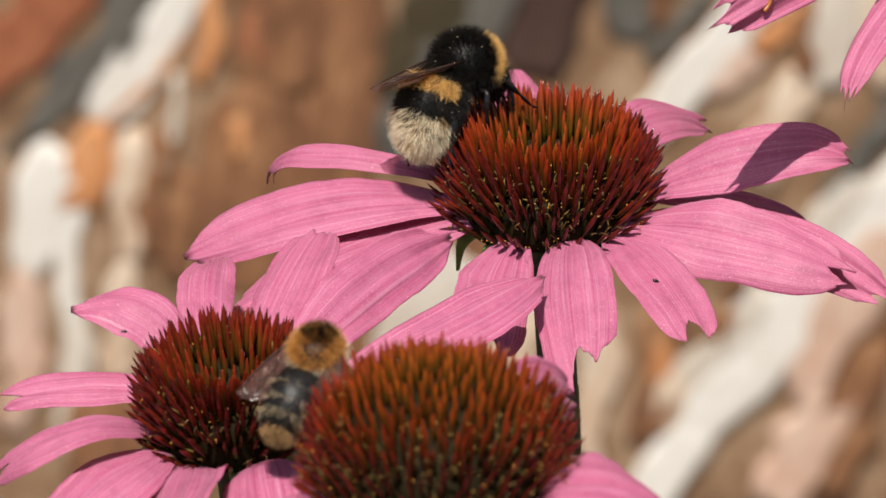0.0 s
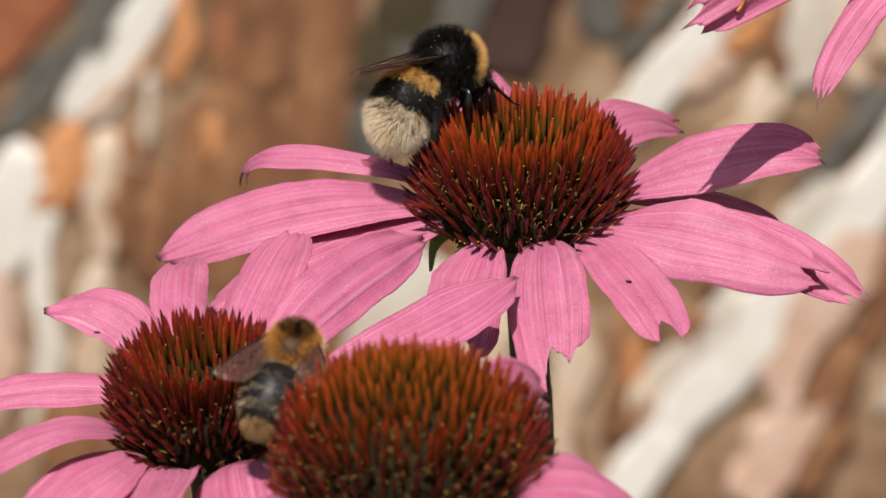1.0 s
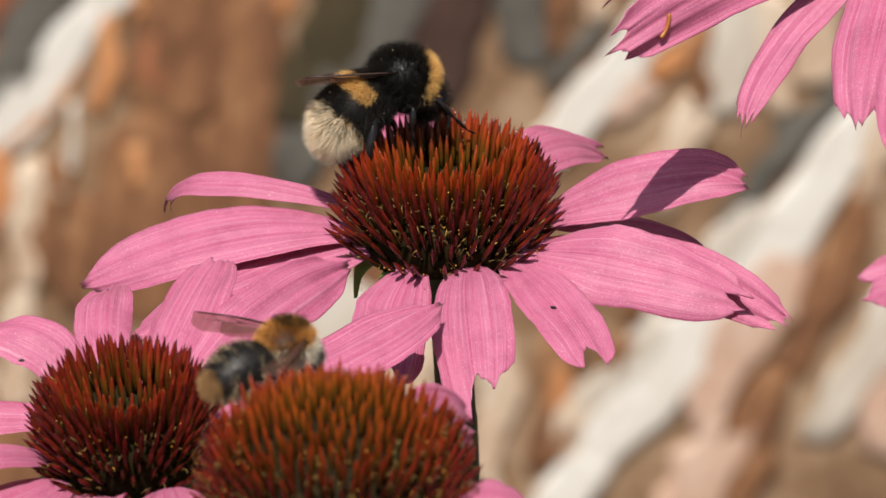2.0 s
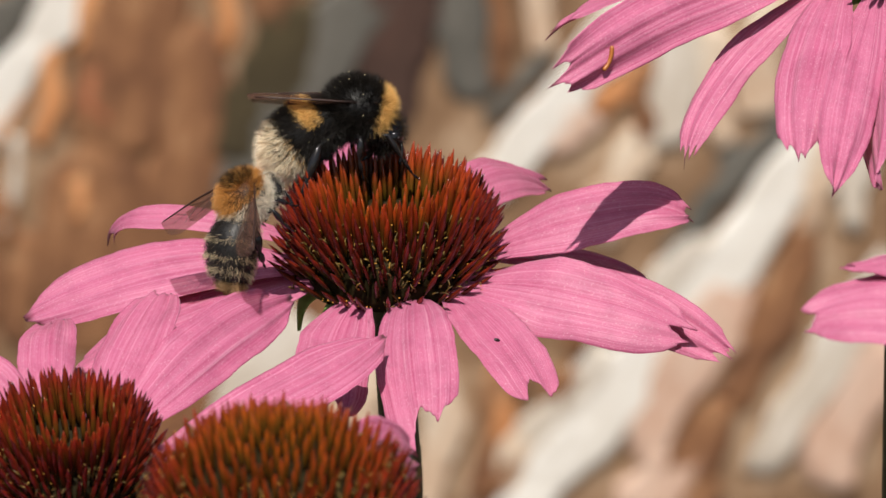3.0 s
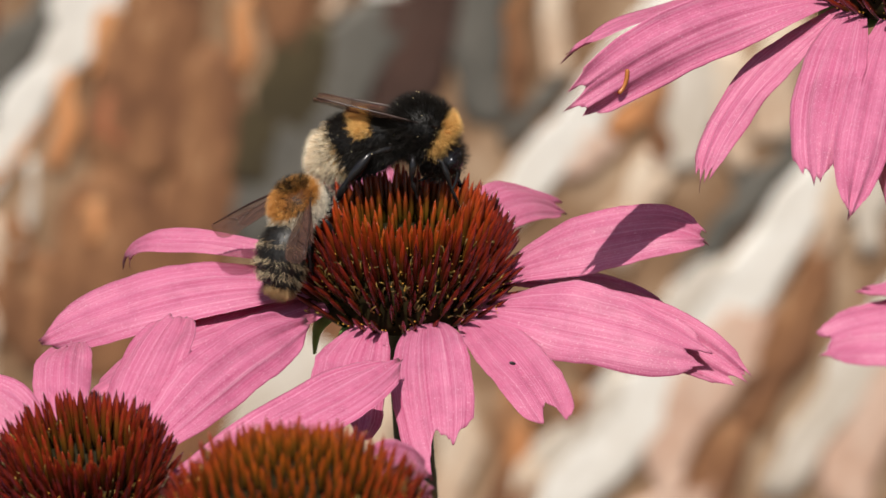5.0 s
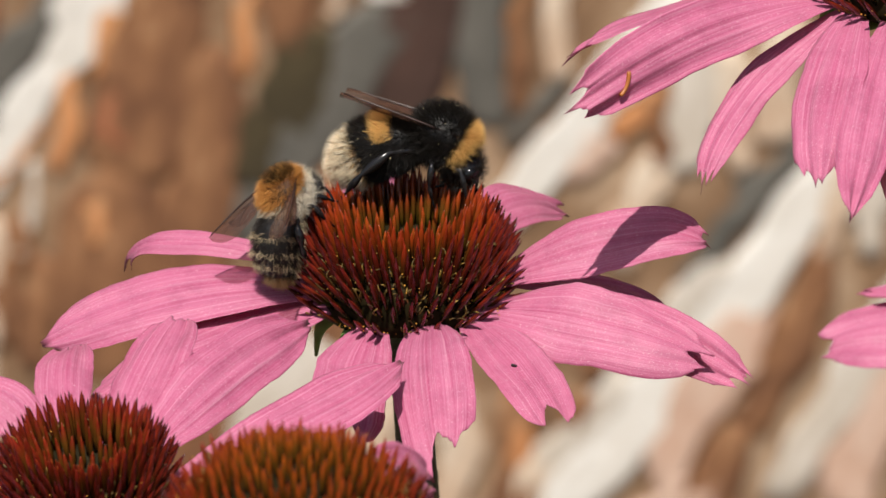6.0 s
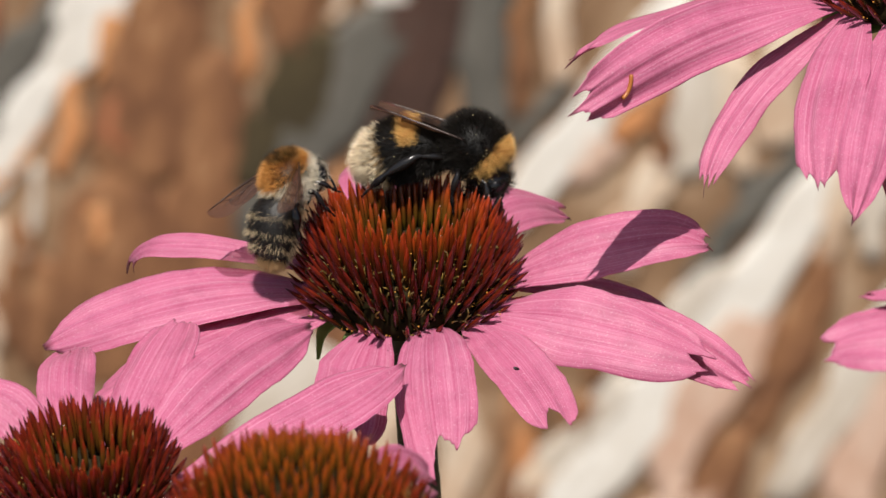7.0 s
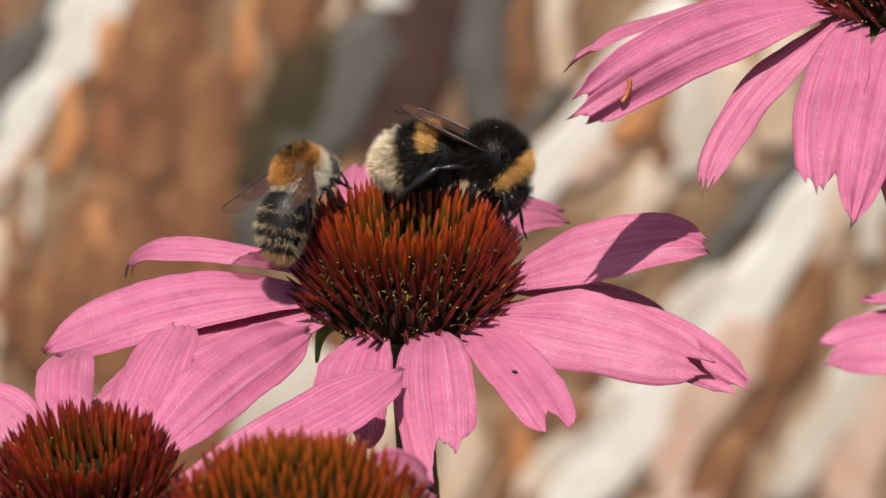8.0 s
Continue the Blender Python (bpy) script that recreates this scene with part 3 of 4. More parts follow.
# petal rows: azimuth of foot and of point, reach, height of point, bow, width, roll, twist, sway, cup, blunt end, teeth, curl, skew
coneflower("pink coneflower with a spiny red cone visited by two bumblebees", (0, 0, 0), (12, 0), [
    (180, 184, 43.1, -10.2, 3.7, 10.4, -1, -28, 0.5, 0.04, 0.27, 1),
    (154, 162.4, 38.6, -5.1, 4.1, 4.0, -14, 3, 2.4, 0.09, 0.29, 3, 3),
    (195, 206, 40.4, -9.3, 0.6, 11.8, -19, 37, -1.5, 0.1, 0.45, 1),
    (247, 259, 32.1, -8.6, 0.6, 9.1, -14, -11, -1.5, 0.12, 0.23, 2),
    (289.2, 276, 39.6, -9.6, 4.2, 9.7, 27.4, -17.4, -0.8, 0.09, 0.3, 2, 0, 0.12),
    (319, 301, 33.8, -7.9, 1.2, 7.9, 10.2, -9.3, 0.6, 0.11, 0.62, 2),
    (326.6, 337, 39.5, -6.8, 2.5, 10.3, 47.1, -30.2, -1.9, 0.06, 0.2, 2),
    (340, 337.4, 43.6, -9.4, 1.2, 7.2, 36, 8, 3.8, 0.10, 0.3, 3, 0.9),
    (5.5, 0, 37.5, 2.4, 2.7, 8.5, 34, -8, -0.6, 0.07, 0.14, 3, 2),
    (55, 57, 36.4, -10.4, 4.7, 6.9, 29, 6, -0, 0.12, 0.19, 3),
    (22, 8, 34.5, -10.6, 1.5, 6.0, 0, 0, 0, 0.08, 0.36, 3, 2),
    (98.4, 98, 36.9, -4.7, 1.8, 7.3, -2.6, 1, 1, 0.12, 0.4, 2)],
    radius=9.9, height=8.0, crater=6.2, pit=2.9, inner=0.50, well=0.44, flat=0.50, orange=0.34, lever=-4.0, splay=56, spines=530, reach=0.96, florets=620, seed=1, stem_to=(16, -6))
coneflower("pink coneflower with a hollowed dark red cone", (-35.5, -48, -11.8), (20, -3), [
    (140.6, 166, 28.1, -5.9, 0, 5.8, -6.4, 0, -2.3, 0.13, 0.47, 2),
    (186, 199, 29, -4.8, 6.5, 7.0, 18, -8, 4, 0.1, 0.4, 2),
    (215, 229, 30, -3, 2.8, 10, 0, 5, 1, 0.12, 0.4, 2),
    (242, 259, 30.2, 1.7, 1.7, 10.7, 28, 13, 0.4, 0.11, 0.39, 2),
    (300, 284, 29, -4, 4.5, 11, 0, 0, -0.5, 0.25, 0.5, 2),
    (120.4, 141, 22.9, 0.8, 3.2, 7.4, -10.4, 8, -2.2, 0.12, 0.36, 1),
    (103, 94, 32.5, -5.7, 3.4, 6.6, 6.7, -7, 1, 0.12, 0.3, 2),
    (75, 74.6, 38.1, -5, 1.6, 8, -7.8, 6, -0.1, 0.12, 0.27, 2),
    (55.4, 56, 43.7, -7.7, 3, 8.2, 34.4, 0, -0.4, 0.12, 0.3, 1),
    (17.7, 34.2, 42.5, -4.7, 2.6, 8.7, 9.8, -7, -3.2, 0.1, 0.2, 1)],
    radius=7.7, height=7.4, crater=5.8, pit=3.2, inner=0.5, well=0.42, flat=0.5, lever=-4.0, crown=CROWN_RED, florets=200, seed=2, orange=0.1, size=0.90, splay=54, spines=430, stem_to=(-4, 6))
coneflower("coneflower with a large domed orange and red cone", (-11.3, -95, -4.0), (14, 0), [
    (51, 58, 27.2, -8.7, 3.5, 9.1, 46, 17, -0.2, 0.12, 0.13, 2),
    (335, 343, 24.7, -3.4, 4.8, 11.4, 15, -42, -0.8, 0.12, 0.39, 2),
    (290, 285, 32, -14, 3, 9, 0, 0, 0, 0.15, 0.4, 2),
    (240, 245, 32, -14, 3, 9, 0, 0, 0, 0.15, 0.4, 2),
    (190, 200, 30, -14, 3, 9, 0, 0, 0, 0.15, 0.4, 2),
    (120, 120, 26, -12, 3, 9, 0, 0, 0, 0.15, 0.4, 2)],
    radius=11.9, height=12.5, crater=0.0, size=0.75, florets=380, splay=64, crown=CROWN_OLIVE, seed=3, orange=0.6, inner=0.9, spines=620, stem_to=(28, 12))
coneflower("pink coneflower with long drooping petals and a tiny caterpillar", (59.4, 1.5, 35.8), (10, 0), [
    (175, 179.4, 41.5, -13, 1.6, 10, 15, -6, -1.6, 0.08, 0.37, 3, 1),
    (199.4, 211.4, 48.0, -10, 2.4, 7.6, -46, -26, -1.4, 0.06, 0.6, 3, 0.8),
    (215, 223, 35.6, -19.3, 0.3, 5.3, -11, 7, -3.5, 0.1, 0.2, 4, 0.8),
    (217.6, 248.6, 36.6, -15, 1.6, 8.1, 9, 0, -1, 0.12, 0.3, 4, 0.6),
    (250, 256, 40.8, -16.4, 0.9, 6.6, -20, -6, -0.2, 0.12, 0.12, 1),
    (252, 263, 36.5, -17.4, -0.8, 7.9, 42, 32, -0.9, 0.12, 0.13, 1),
    (330, 320, 38, -12, 4, 10, 0, 0, 0, 0.12, 0.4, 2),
    (0, 0, 38, -12, 4, 10, 0, 0, 0, 0.12, 0.4, 2),
    (50, 50, 38, -12, 4, 10, 0, 0, 0, 0.12, 0.4, 2),
    (100, 100, 36, -12, 4, 10, 0, 0, 0, 0.12, 0.4, 2)],
    seed=4, stem_to=(2, 0), stem_r=1.9, stem_x=2.0)
coneflower("pink coneflower at the edge of the clump", (76.4, -75, 10.9), (12, 0), [
    (240, 245, 36, -8, 3, 9, 0, 0, 0, 0.12, 0.4, 2),
    (285, 285, 36, -8, 3, 9, 0, 0, 0, 0.12, 0.4, 2),
    (330, 330, 36, -8, 3, 9, 0, 0, 0, 0.12, 0.4, 2),
    (20, 20, 36, -8, 3, 9, 0, 0, 0, 0.12, 0.4, 2),
    (70, 70, 36, -8, 3, 9, 0, 0, 0, 0.12, 0.4, 2),
    (115, 115, 36, -8, 3, 9, 0, 0, 0, 0.12, 0.4, 1),
    (188, 179, 33.9, -1.9, 3.7, 10.4, -29, 13, -0.1, 0.1, 0.35, 2),
    (163, 166, 30, 0.7, 3.7, 8.6, 10, 6, -1.1, 0.1, 0.49, 2)],
    seed=5, spines=200, stem_to=(4, 0), stem_r=1.9)


# ---- tiny creatures on the petals ----
def caterpillar():
    pts = curve_points([(25.53, -16.38, 25.62), (25.42, -16.63, 24.53), (25.04, -16.93, 23.58), (24.52, -17.33, 22.98)], 14)
    mid = pts[7]
    v, f = tube_data([(p - mid) * MM for p in pts], [(0.24 + 0.03 * (i % 2)) * (0.75 if i in (0, 14) else 1) * MM for i in range(15)], 8)
    ob = tagged(new("caterpillar", mesh_of("caterpillar", v, f, CATERPILLAR)), "tiny orange brown caterpillar on a pink petal", "caterpillar")
    ob.location = HEART + mid * MM


def speck(place, turn):
    v, f = tube_data([(-0.42 * MM, 0, 0), (-0.3 * MM, 0, 0), (0.0, 0, 0), (0.25 * MM, 0, 0), (0.42 * MM, 0, 0)], [0.05 * MM, 0.17 * MM, 0.22 * MM, 0.16 * MM, 0.06 * MM], 8)
    ob = tagged(new("tiny_beetle", mesh_of("tiny_beetle", v, f, SPECK)), "tiny black beetle resting on a pink petal", "beetle", "tiny beetles")
    ob.matrix_basis = pose(HEART.x + place[0] * MM, HEART.y + place[1] * MM, HEART.z + place[2] * MM, 0, turn, 10)


caterpillar()
speck((12.36, -16.5, -9.05), 25)
speck((-47.4, -38.3, -8.5), 10)


# ---- bumblebees ----
def ellipsoid(center, semi, bend=0.0, taper=0.0):
    """A bent, tapered ellipsoid: gives place and outward normal for two angles (long axis x, mm)."""
    c = Vector(center)

    def at(u, v):
        x = math.cos(u)
        r = math.sin(u)
        k = 1 + taper * x
        p = Vector((x * semi[0], r * math.cos(v) * semi[1] * k, r * math.sin(v) * semi[2] * k))
        nrm = Vector((x / semi[0], r * math.cos(v) / semi[1], r * math.sin(v) / semi[2])).normalized()
        p.z += bend * p.x * p.x
        return c + p, nrm
    return at


def shell(name, at, mat, nu=20, nv=28):
    verts, faces = [], []
    for i in range(nu + 1):
        u = max(0.02, min(math.pi - 0.02, math.pi * i / nu))
        for k in range(nv):
            verts.append(at(u, 2 * math.pi * k / nv)[0] * MM)
    for i in range(nu):
        for k in range(nv):
            a, b = i * nv + k, i * nv + (k + 1) % nv
            faces.append((a, a + nv, b + nv, b))
    faces.append(tuple(range(nv)))
    faces.append(tuple(reversed(range(nu * nv, (nu + 1) * nv))))
    return mesh_of(name, verts, faces, mat)


def fur_mesh(name, at, want, count, length, mat, seed, back=0.5, width=0.036):
    """Single bent hairs over the part of a body that want(place, u, v) accepts."""
    rnd = random.Random(seed)
    verts, faces = [], []
    tries = 0
    while len(faces) < count * 2 and tries < count * 40:
        tries += 1
        u = math.acos(rnd.uniform(-1, 1))
        v = rnd.random() * 6.2832
        p, nrm = at(u, v)
        if not want(p + Vector((rnd.gauss(0, .18), rnd.gauss(0, .18), rnd.gauss(0, .18))), nrm):
            continue
        tuft = noise.noise_vector(p * 0.9 + Vector((seed, 0, 0))) * 0.45
        d = (nrm + Vector((-back, 0, 0)) + tuft + Vector((rnd.gauss(0, .24), rnd.gauss(0, .24), rnd.gauss(0, .24)))).normalized()
        ln = length * rnd.uniform(0.5, 1.35)
        side = d.cross(Vector((rnd.uniform(-1, 1), rnd.uniform(-1, 1), rnd.uniform(-1, 1)))).normalized() * width * 0.5
        mid = p + d * ln * 0.55
        tip = mid + (d + Vector((-0.25, 0, -0.10))).normalized() * ln * 0.45
        k = len(verts)
        verts += [(p - side - nrm * .1) * MM, (p + side - nrm * .1) * MM, (mid + side * 0.8) * MM, (mid - side * 0.8) * MM, tip * MM]
        faces += [(k, k + 1, k + 2, k + 3), (k + 3, k + 2, k + 4)]
    return mesh_of(name, verts, faces, mat, False)


def grain_mesh(at, count, high, seed):
    """Pollen grains caught in the pile."""
    rnd = random.Random(seed + 7)
    verts, faces = [], []
    for _ in range(count):
        p, nrm = at(math.acos(rnd.uniform(-1, 1)), rnd.random() * 6.2832)
        c, r, k = p + nrm * high * rnd.uniform(0.6, 1.1), rnd.uniform(0.03, 0.075), len(verts)
        verts += [(c + Vector(o) * r) * MM for o in ((1, 0, 0), (-1, 0, 0), (0, 1, 0), (0, -1, 0), (0, 0, 1), (0, 0, -1))]
        faces += [(k, k + 2, k + 4), (k + 2, k + 1, k + 4), (k + 1, k + 3, k + 4), (k + 3, k, k + 4), (k + 2, k, k + 5), (k + 1, k + 2, k + 5), (k + 3, k + 1, k + 5), (k, k + 3, k + 5)]
    return mesh_of("pollen", verts, faces, PALE_POLLEN)


def wing_mesh(length, width, kind):
    """A thin wing from its root along -x, with a slightly waved membrane."""
    verts, faces = [], []
    n, m = 18, 8
    for i in range(n + 1):
        s = i / n
        lead = 0.10 * math.sin(s * math.pi) * width
        w = width * (0.16 + 0.84 * math.sin(min(1, s / 0.72) * math.pi / 2) ** 1.2) * (1 if s < 0.72 else math.sqrt(max(0.02, 1 - ((s - 0.72) / 0.285) ** 2)))
        for j in range(m + 1):
            c = j / m
            y = lead - c * w
            z = 0.12 * math.cos(c * 14 + s * 3) * s + 0.25 * noise.noise(Vector((s * 4, c * 3, kind))) - 0.5 * c * c
            verts.append(Vector((-s * length, y, z)) * MM)
    for i in range(n):
        for j in range(m):
            k = i * (m + 1) + j
            faces.append((k, k + 1, k + m + 2, k + m + 1))
    return mesh_of("wing", verts, faces, WING)


def vein_mesh(length, width):
    verts, faces = [], []
    lines = [[(0, 0, 0.05), (-0.5, 0.085, 0.1), (-0.97, -0.05, 0.05)], [(0, -0.05, 0.05), (-0.4, -0.25, 0.08), (-0.85, -0.45, 0.05)],
             [(0, -0.08, 0.05), (-0.3, -0.42, 0.05), (-0.62, -0.8, 0.0)], [(-0.4, -0.25, 0.08), (-0.55, -0.1, 0.08), (-0.62, 0.04, 0.08)],
             [(-0.5, -0.3, 0.08), (-0.6, -0.5, 0.05), (-0.68, -0.72, 0.0)], [(-0.66, -0.36, 0.06), (-0.74, -0.2, 0.08), (-0.8, 0.0, 0.08)]]
    for n, ln in enumerate(lines):
        pts = [Vector((x * length, y * width, z + 0.06)) * MM for x, y, z in ln]
        pts = curve_points(pts, 8)
        r = 0.18 if n == 0 else 0.06
        v, f = tube_data(pts, [r * (1 - 0.5 * i / 8) * MM for i in range(9)], 5)
        k = len(verts)
        verts += v
        faces += [tuple(i + k for i in q) for q in f]
    return mesh_of("vein", verts, faces, VEIN)


def leg_mesh(points, radii):
    """A jointed leg: thigh, shin and foot between the given joints, each swelling in its middle."""
    pts, r = [], []
    for k in range(len(points) - 1):
        a, b = Vector(points[k]), Vector(points[k + 1])
        for i in range(7 if k == len(points) - 2 else 6):
            t = i / 6
            pts.append(a.lerp(b, t) * MM)
            r.append((radii[k] * (0.55 + 0.45 * math.sin(math.pi * min(1, t * 1.15))) if t < 1 else radii[k] * 0.4) * MM)
    v, f = tube_data(pts, r, 8)
    return mesh_of("leg", v, f, BLACK_SKIN)


FORE, HIND = (1.6, 2.7, 1.6), (0.6, 2.8, 1.2)


def mirrored(me):
    """The same mesh for the other side of the body."""
    me = me.copy()
    for v in me.vertices:
        v.co.y = -v.co.y
    me.flip_normals()
    return me


def wing_pose(s, root, yaw, pitch, roll):
    """A wing on its bee: degrees outward from the body, up, and tilted; s is 1 on the left, -1 on the right."""
    return pose(root[0] * MM, s * root[1] * MM, root[2] * MM, 0, pitch, -s * yaw) @ pose(0, 0, 0, s * roll, 0, 0)


def bumblebee(label, size, coat, wings, seed, skin, span, nod=0):
    """A bumblebee in parts: origin in the thorax, head along +x, back up. coat: fur rows for thorax, abdomen and head."""
    bee = tagged(new("bumblebee"), label, "bumblebee", "bumblebees on the flowers")
    bee.scale = (size, size, size)
    th = ellipsoid((0, 0, 0), (3.8, 3.4, 3.3))
    ab = ellipsoid((-4.9, 0, -0.3), (5.8, 3.65, 3.45), -0.030)
    hd = ellipsoid((4.5, 0, -1.5), (2.0, 2.25, 2.7))
    thorax = part("thorax", shell("thorax", th, DARK_SKIN), bee)
    abdomen = part("abdomen", shell("abdomen", ab, skin), bee, pose(-2.6 * MM, 0, -0.5 * MM))
    neck = Vector((2.6, 0, -0.6)) * MM
    head = part("head", shell("head", hd, BLACK_SKIN), bee, Matrix.Translation(neck) @ pose(0, 0, 0, 0, nod, 0) @ Matrix.Translation(-neck))
    for owner, at, rows in ((thorax, th, coat["thorax"]), (abdomen, ab, coat["abdomen"]), (head, hd, coat["head"])):
        for k, (want, count, length, mat, back, name) in enumerate(rows):
            part("fur", fur_mesh("fur", at, want, count, length, mat, seed + k, back), owner, None, name)
    for owner, at, high in ((thorax, th, 1.2), (abdomen, ab, 0.9)):
        tagged(part("pollen", grain_mesh(at, 45, high, seed), owner, None, "scattered yellow pollen grains"), kind="stuff")
    for s in (-1, 1):
        e = ellipsoid((5.0, s * 1.65, -1.2), (0.85, 0.65, 1.45))
        part("eye", shell("eye", e, EYE_SKIN, 12, 16), head)
        an = curve_points([(5.4, s * 0.5, -1.6), (6.2, s * 1.0, -0.8), (7.1, s * 1.6, -1.6), (7.7, s * 2.0, -2.7)], 10)
        v, f = tube_data([p * MM for p in an], [(0.16 if i < 4 else 0.20) * MM for i in range(11)], 7)
        part("antenna", mesh_of("antenna", v, f, BLACK_SKIN), head)
    tg = curve_points([(4.7, 0, -3.6), (4.8, 0, -4.6), (4.6, 0, -5.6)], 6)
    v, f = tube_data([p * MM for p in tg], [(0.35 - 0.04 * i) * MM for i in range(7)], 7)
    part("tongue", mesh_of("tongue", v, f, BLACK_SKIN), head)
    made_legs = []
    for s in (-1, 1):
        legs = [([(1.6, s * 1.8, -2.3), (3.8, s * 2.8, -1.7), (6.0, s * 3.0, -3.9), (7.9, s * 2.7, -5.6), (9.0, s * 2.5, -6.1)], [0.42, 0.40, 0.24, 0.15]),
                ([(0.1, s * 2.2, -2.6), (0.5, s * 4.1, -2.8), (0.3, s * 4.3, -5.4), (0.7, s * 4.0, -7.1), (0.9, s * 3.8, -8.0)], [0.45, 0.46, 0.30, 0.16]),
                ([(-1.8, s * 2.1, -2.5), (-5.0, s * 3.7, -2.5), (-8.4, s * 4.7, -5.0), (-10.2, s * 4.5, -7.0), (-11.2, s * 4.3, -8.2)], [0.50, 0.74, 0.52, 0.20])]
        if size < 1:
            legs[0] = ([(1.6, s * 1.8, -2.3), (2.6, s * 3.0, -3.0), (3.4, s * 2.9, -4.7), (4.0, s * 2.6, -5.9), (4.5, s * 2.4, -6.5)], [0.40, 0.42, 0.26, 0.16])
            legs[2] = ([(-1.8, s * 2.1, -2.5), (-3.6, s * 4.0, -2.6), (-5.3, s * 4.3, -5.2), (-5.9, s * 4.0, -7.0), (-6.1, s * 3.8, -7.9)], [0.55, 0.78, 0.50, 0.20])
        for joints, radii in legs:
            hip = Vector(joints[0])
            leg = part("leg", leg_mesh([Vector(p) - hip for p in joints], radii), bee, Matrix.Translation(hip * MM))
            made_legs.append((leg, hip))
    made = []
    fw, hw, vn = wing_mesh(span, span * 0.33, 1), wing_mesh(span * 0.66, span * 0.21, 2), vein_mesh(span, span * 0.33)
    fw_right, hw_right, vn_right = [mirrored(me) for me in (fw, hw, vn)]
    for s, (yaw, pitch, roll) in zip((-1, 1), wings):
        for data, root in ((fw if s > 0 else fw_right, FORE), (hw if s > 0 else hw_right, HIND)):
            w = part("wing", data, bee, wing_pose(s, root, yaw, pitch, roll), "smoky brown veined wing")
            made.append(w)
            if root is FORE:
                part("vein", vn if s > 0 else vn_right, w)
    return bee, made, abdomen, made_legs


def collar(p):
    return p.x > 1.9 and p.z > -1.3 and p.x < 3.0 + 0.22 * p.z


def band(p):
    return -4.0 < p.x < -2.0 and p.z > 0.7


BUFF = {
    "thorax": [(lambda p, n: collar(p), 4200, 1.2, YELLOW_HAIR, -0.1, "yellow collar"), (lambda p, n: not collar(p), 17000, 1.3, BLACK_HAIR, 0.3, "black pile")],
    "abdomen": [(lambda p, n: band(p), 4000, 1.1, YELLOW_HAIR, 0.7, "yellow band"),
                (lambda p, n: (p.x < -6.9 and (p.x < -8.2 or abs(p.y) > 1.5 or n.z < 0.3)), 7500, 1.5, BUFF_HAIR, 0.7, "buff tail"),
                (lambda p, n: p.x < -6.9, 1500, 1.2, TAN_HAIR, 0.6, "tan hairs among the buff ones"),
                (lambda p, n: -8.6 < p.x < -6.4, 1500, 1.3, BLACK_HAIR, 0.8, "black hairs at the edge of the tail"),
                (lambda p, n: p.x < -10.0 or (-7.3 < p.x < -6.6 and n.z < 0.5), 2000, 1.2, TAN_HAIR, 0.7, "brownish edge of the tail"),
                (lambda p, n: not band(p) and p.x > -7.0, 15000, 1.1, BLACK_HAIR, 0.7, "black pile"),
                (lambda p, n: -8.4 < p.x < -6.9 and abs(p.y) <= 1.7 and n.z >= 0.2, 360, 1.2, BUFF_HAIR, 0.8, "thin pale hair on the bare patch")],
    "head": [(lambda p, n: True, 2200, 0.9, BLACK_HAIR, 0.2, "black pile")]}
CARDER = {
    "thorax": [(lambda p, n: p.z > 0.7, 7600, 1.2, GINGER_HAIR, 0.2, "ginger pile"),
               (lambda p, n: p.z > 0.8 and Vector((p.x - 0.9, p.y)).length < 1.9, 2400, 1.4, BLACK_HAIR, 0.1, "dark patch"),
               (lambda p, n: p.z <= 0.7, 7600, 1.3, GREY_HAIR, 0.2, "pale grey pile")],
    "abdomen": [(lambda p, n: p.x < -9.7, 2200, 1.2, DULL_TAN_HAIR, 0.7, "tan tail"),
                (lambda p, n: p.x > -1.0 or -4.2 < p.x < -3.3 or -6.6 < p.x < -5.8 or -8.6 < p.x < -7.6 or p.z < -2.2, 4000, 1.15, OLIVE_HAIR, 0.6, "ragged greyish brown bands"),
                (lambda p, n: p.x > -9.8, 7000, 0.85, BLACK_HAIR, 0.8, "short black pile")],
    "head": [(lambda p, n: p.z > -2.2, 1700, 0.7, BLACK_HAIR, 0.2, "black pile"), (lambda p, n: True, 900, 0.8, GREY_HAIR, 0.2, "pale pile")]}
BEE_BIG, WINGS_BIG, ABDOMEN_BIG, LEGS_BIG = bumblebee("large black bumblebee with yellow bands and a buff tail", 1.0, BUFF, [(2, -20, 14), (1, -20, -14)], 11, DARK_SKIN, 15.0, 26)
BEE_SMALL, WINGS_SMALL, ABDOMEN_SMALL, LEGS_SMALL = bumblebee("small carder bumblebee with ginger back and pale sides", 0.80, CARDER, [(30, -8, 4), (32, -8, 4)], 23, DARK_SKIN, 13.2, 52)


# ---- what moves ----
def near(x, y, up, rx, ry, rz):
    """A pose from mm across, behind and up from the main flower's heart."""
    return pose(HEART.x + x * MM, HEART.y + y * MM, HEART.z + up * MM, rx, ry, rz)


def bend(down, swing=0, out=0):
    """The abdomen's pose on its bee: degrees of hang and of swing to the bee's right, mm by which it is stretched out."""
    a = radians(down)
    return pose((-2.7 - out * math.cos(a)) * MM, 0, (-0.5 - out * math.sin(a)) * MM, 0, -down, swing)


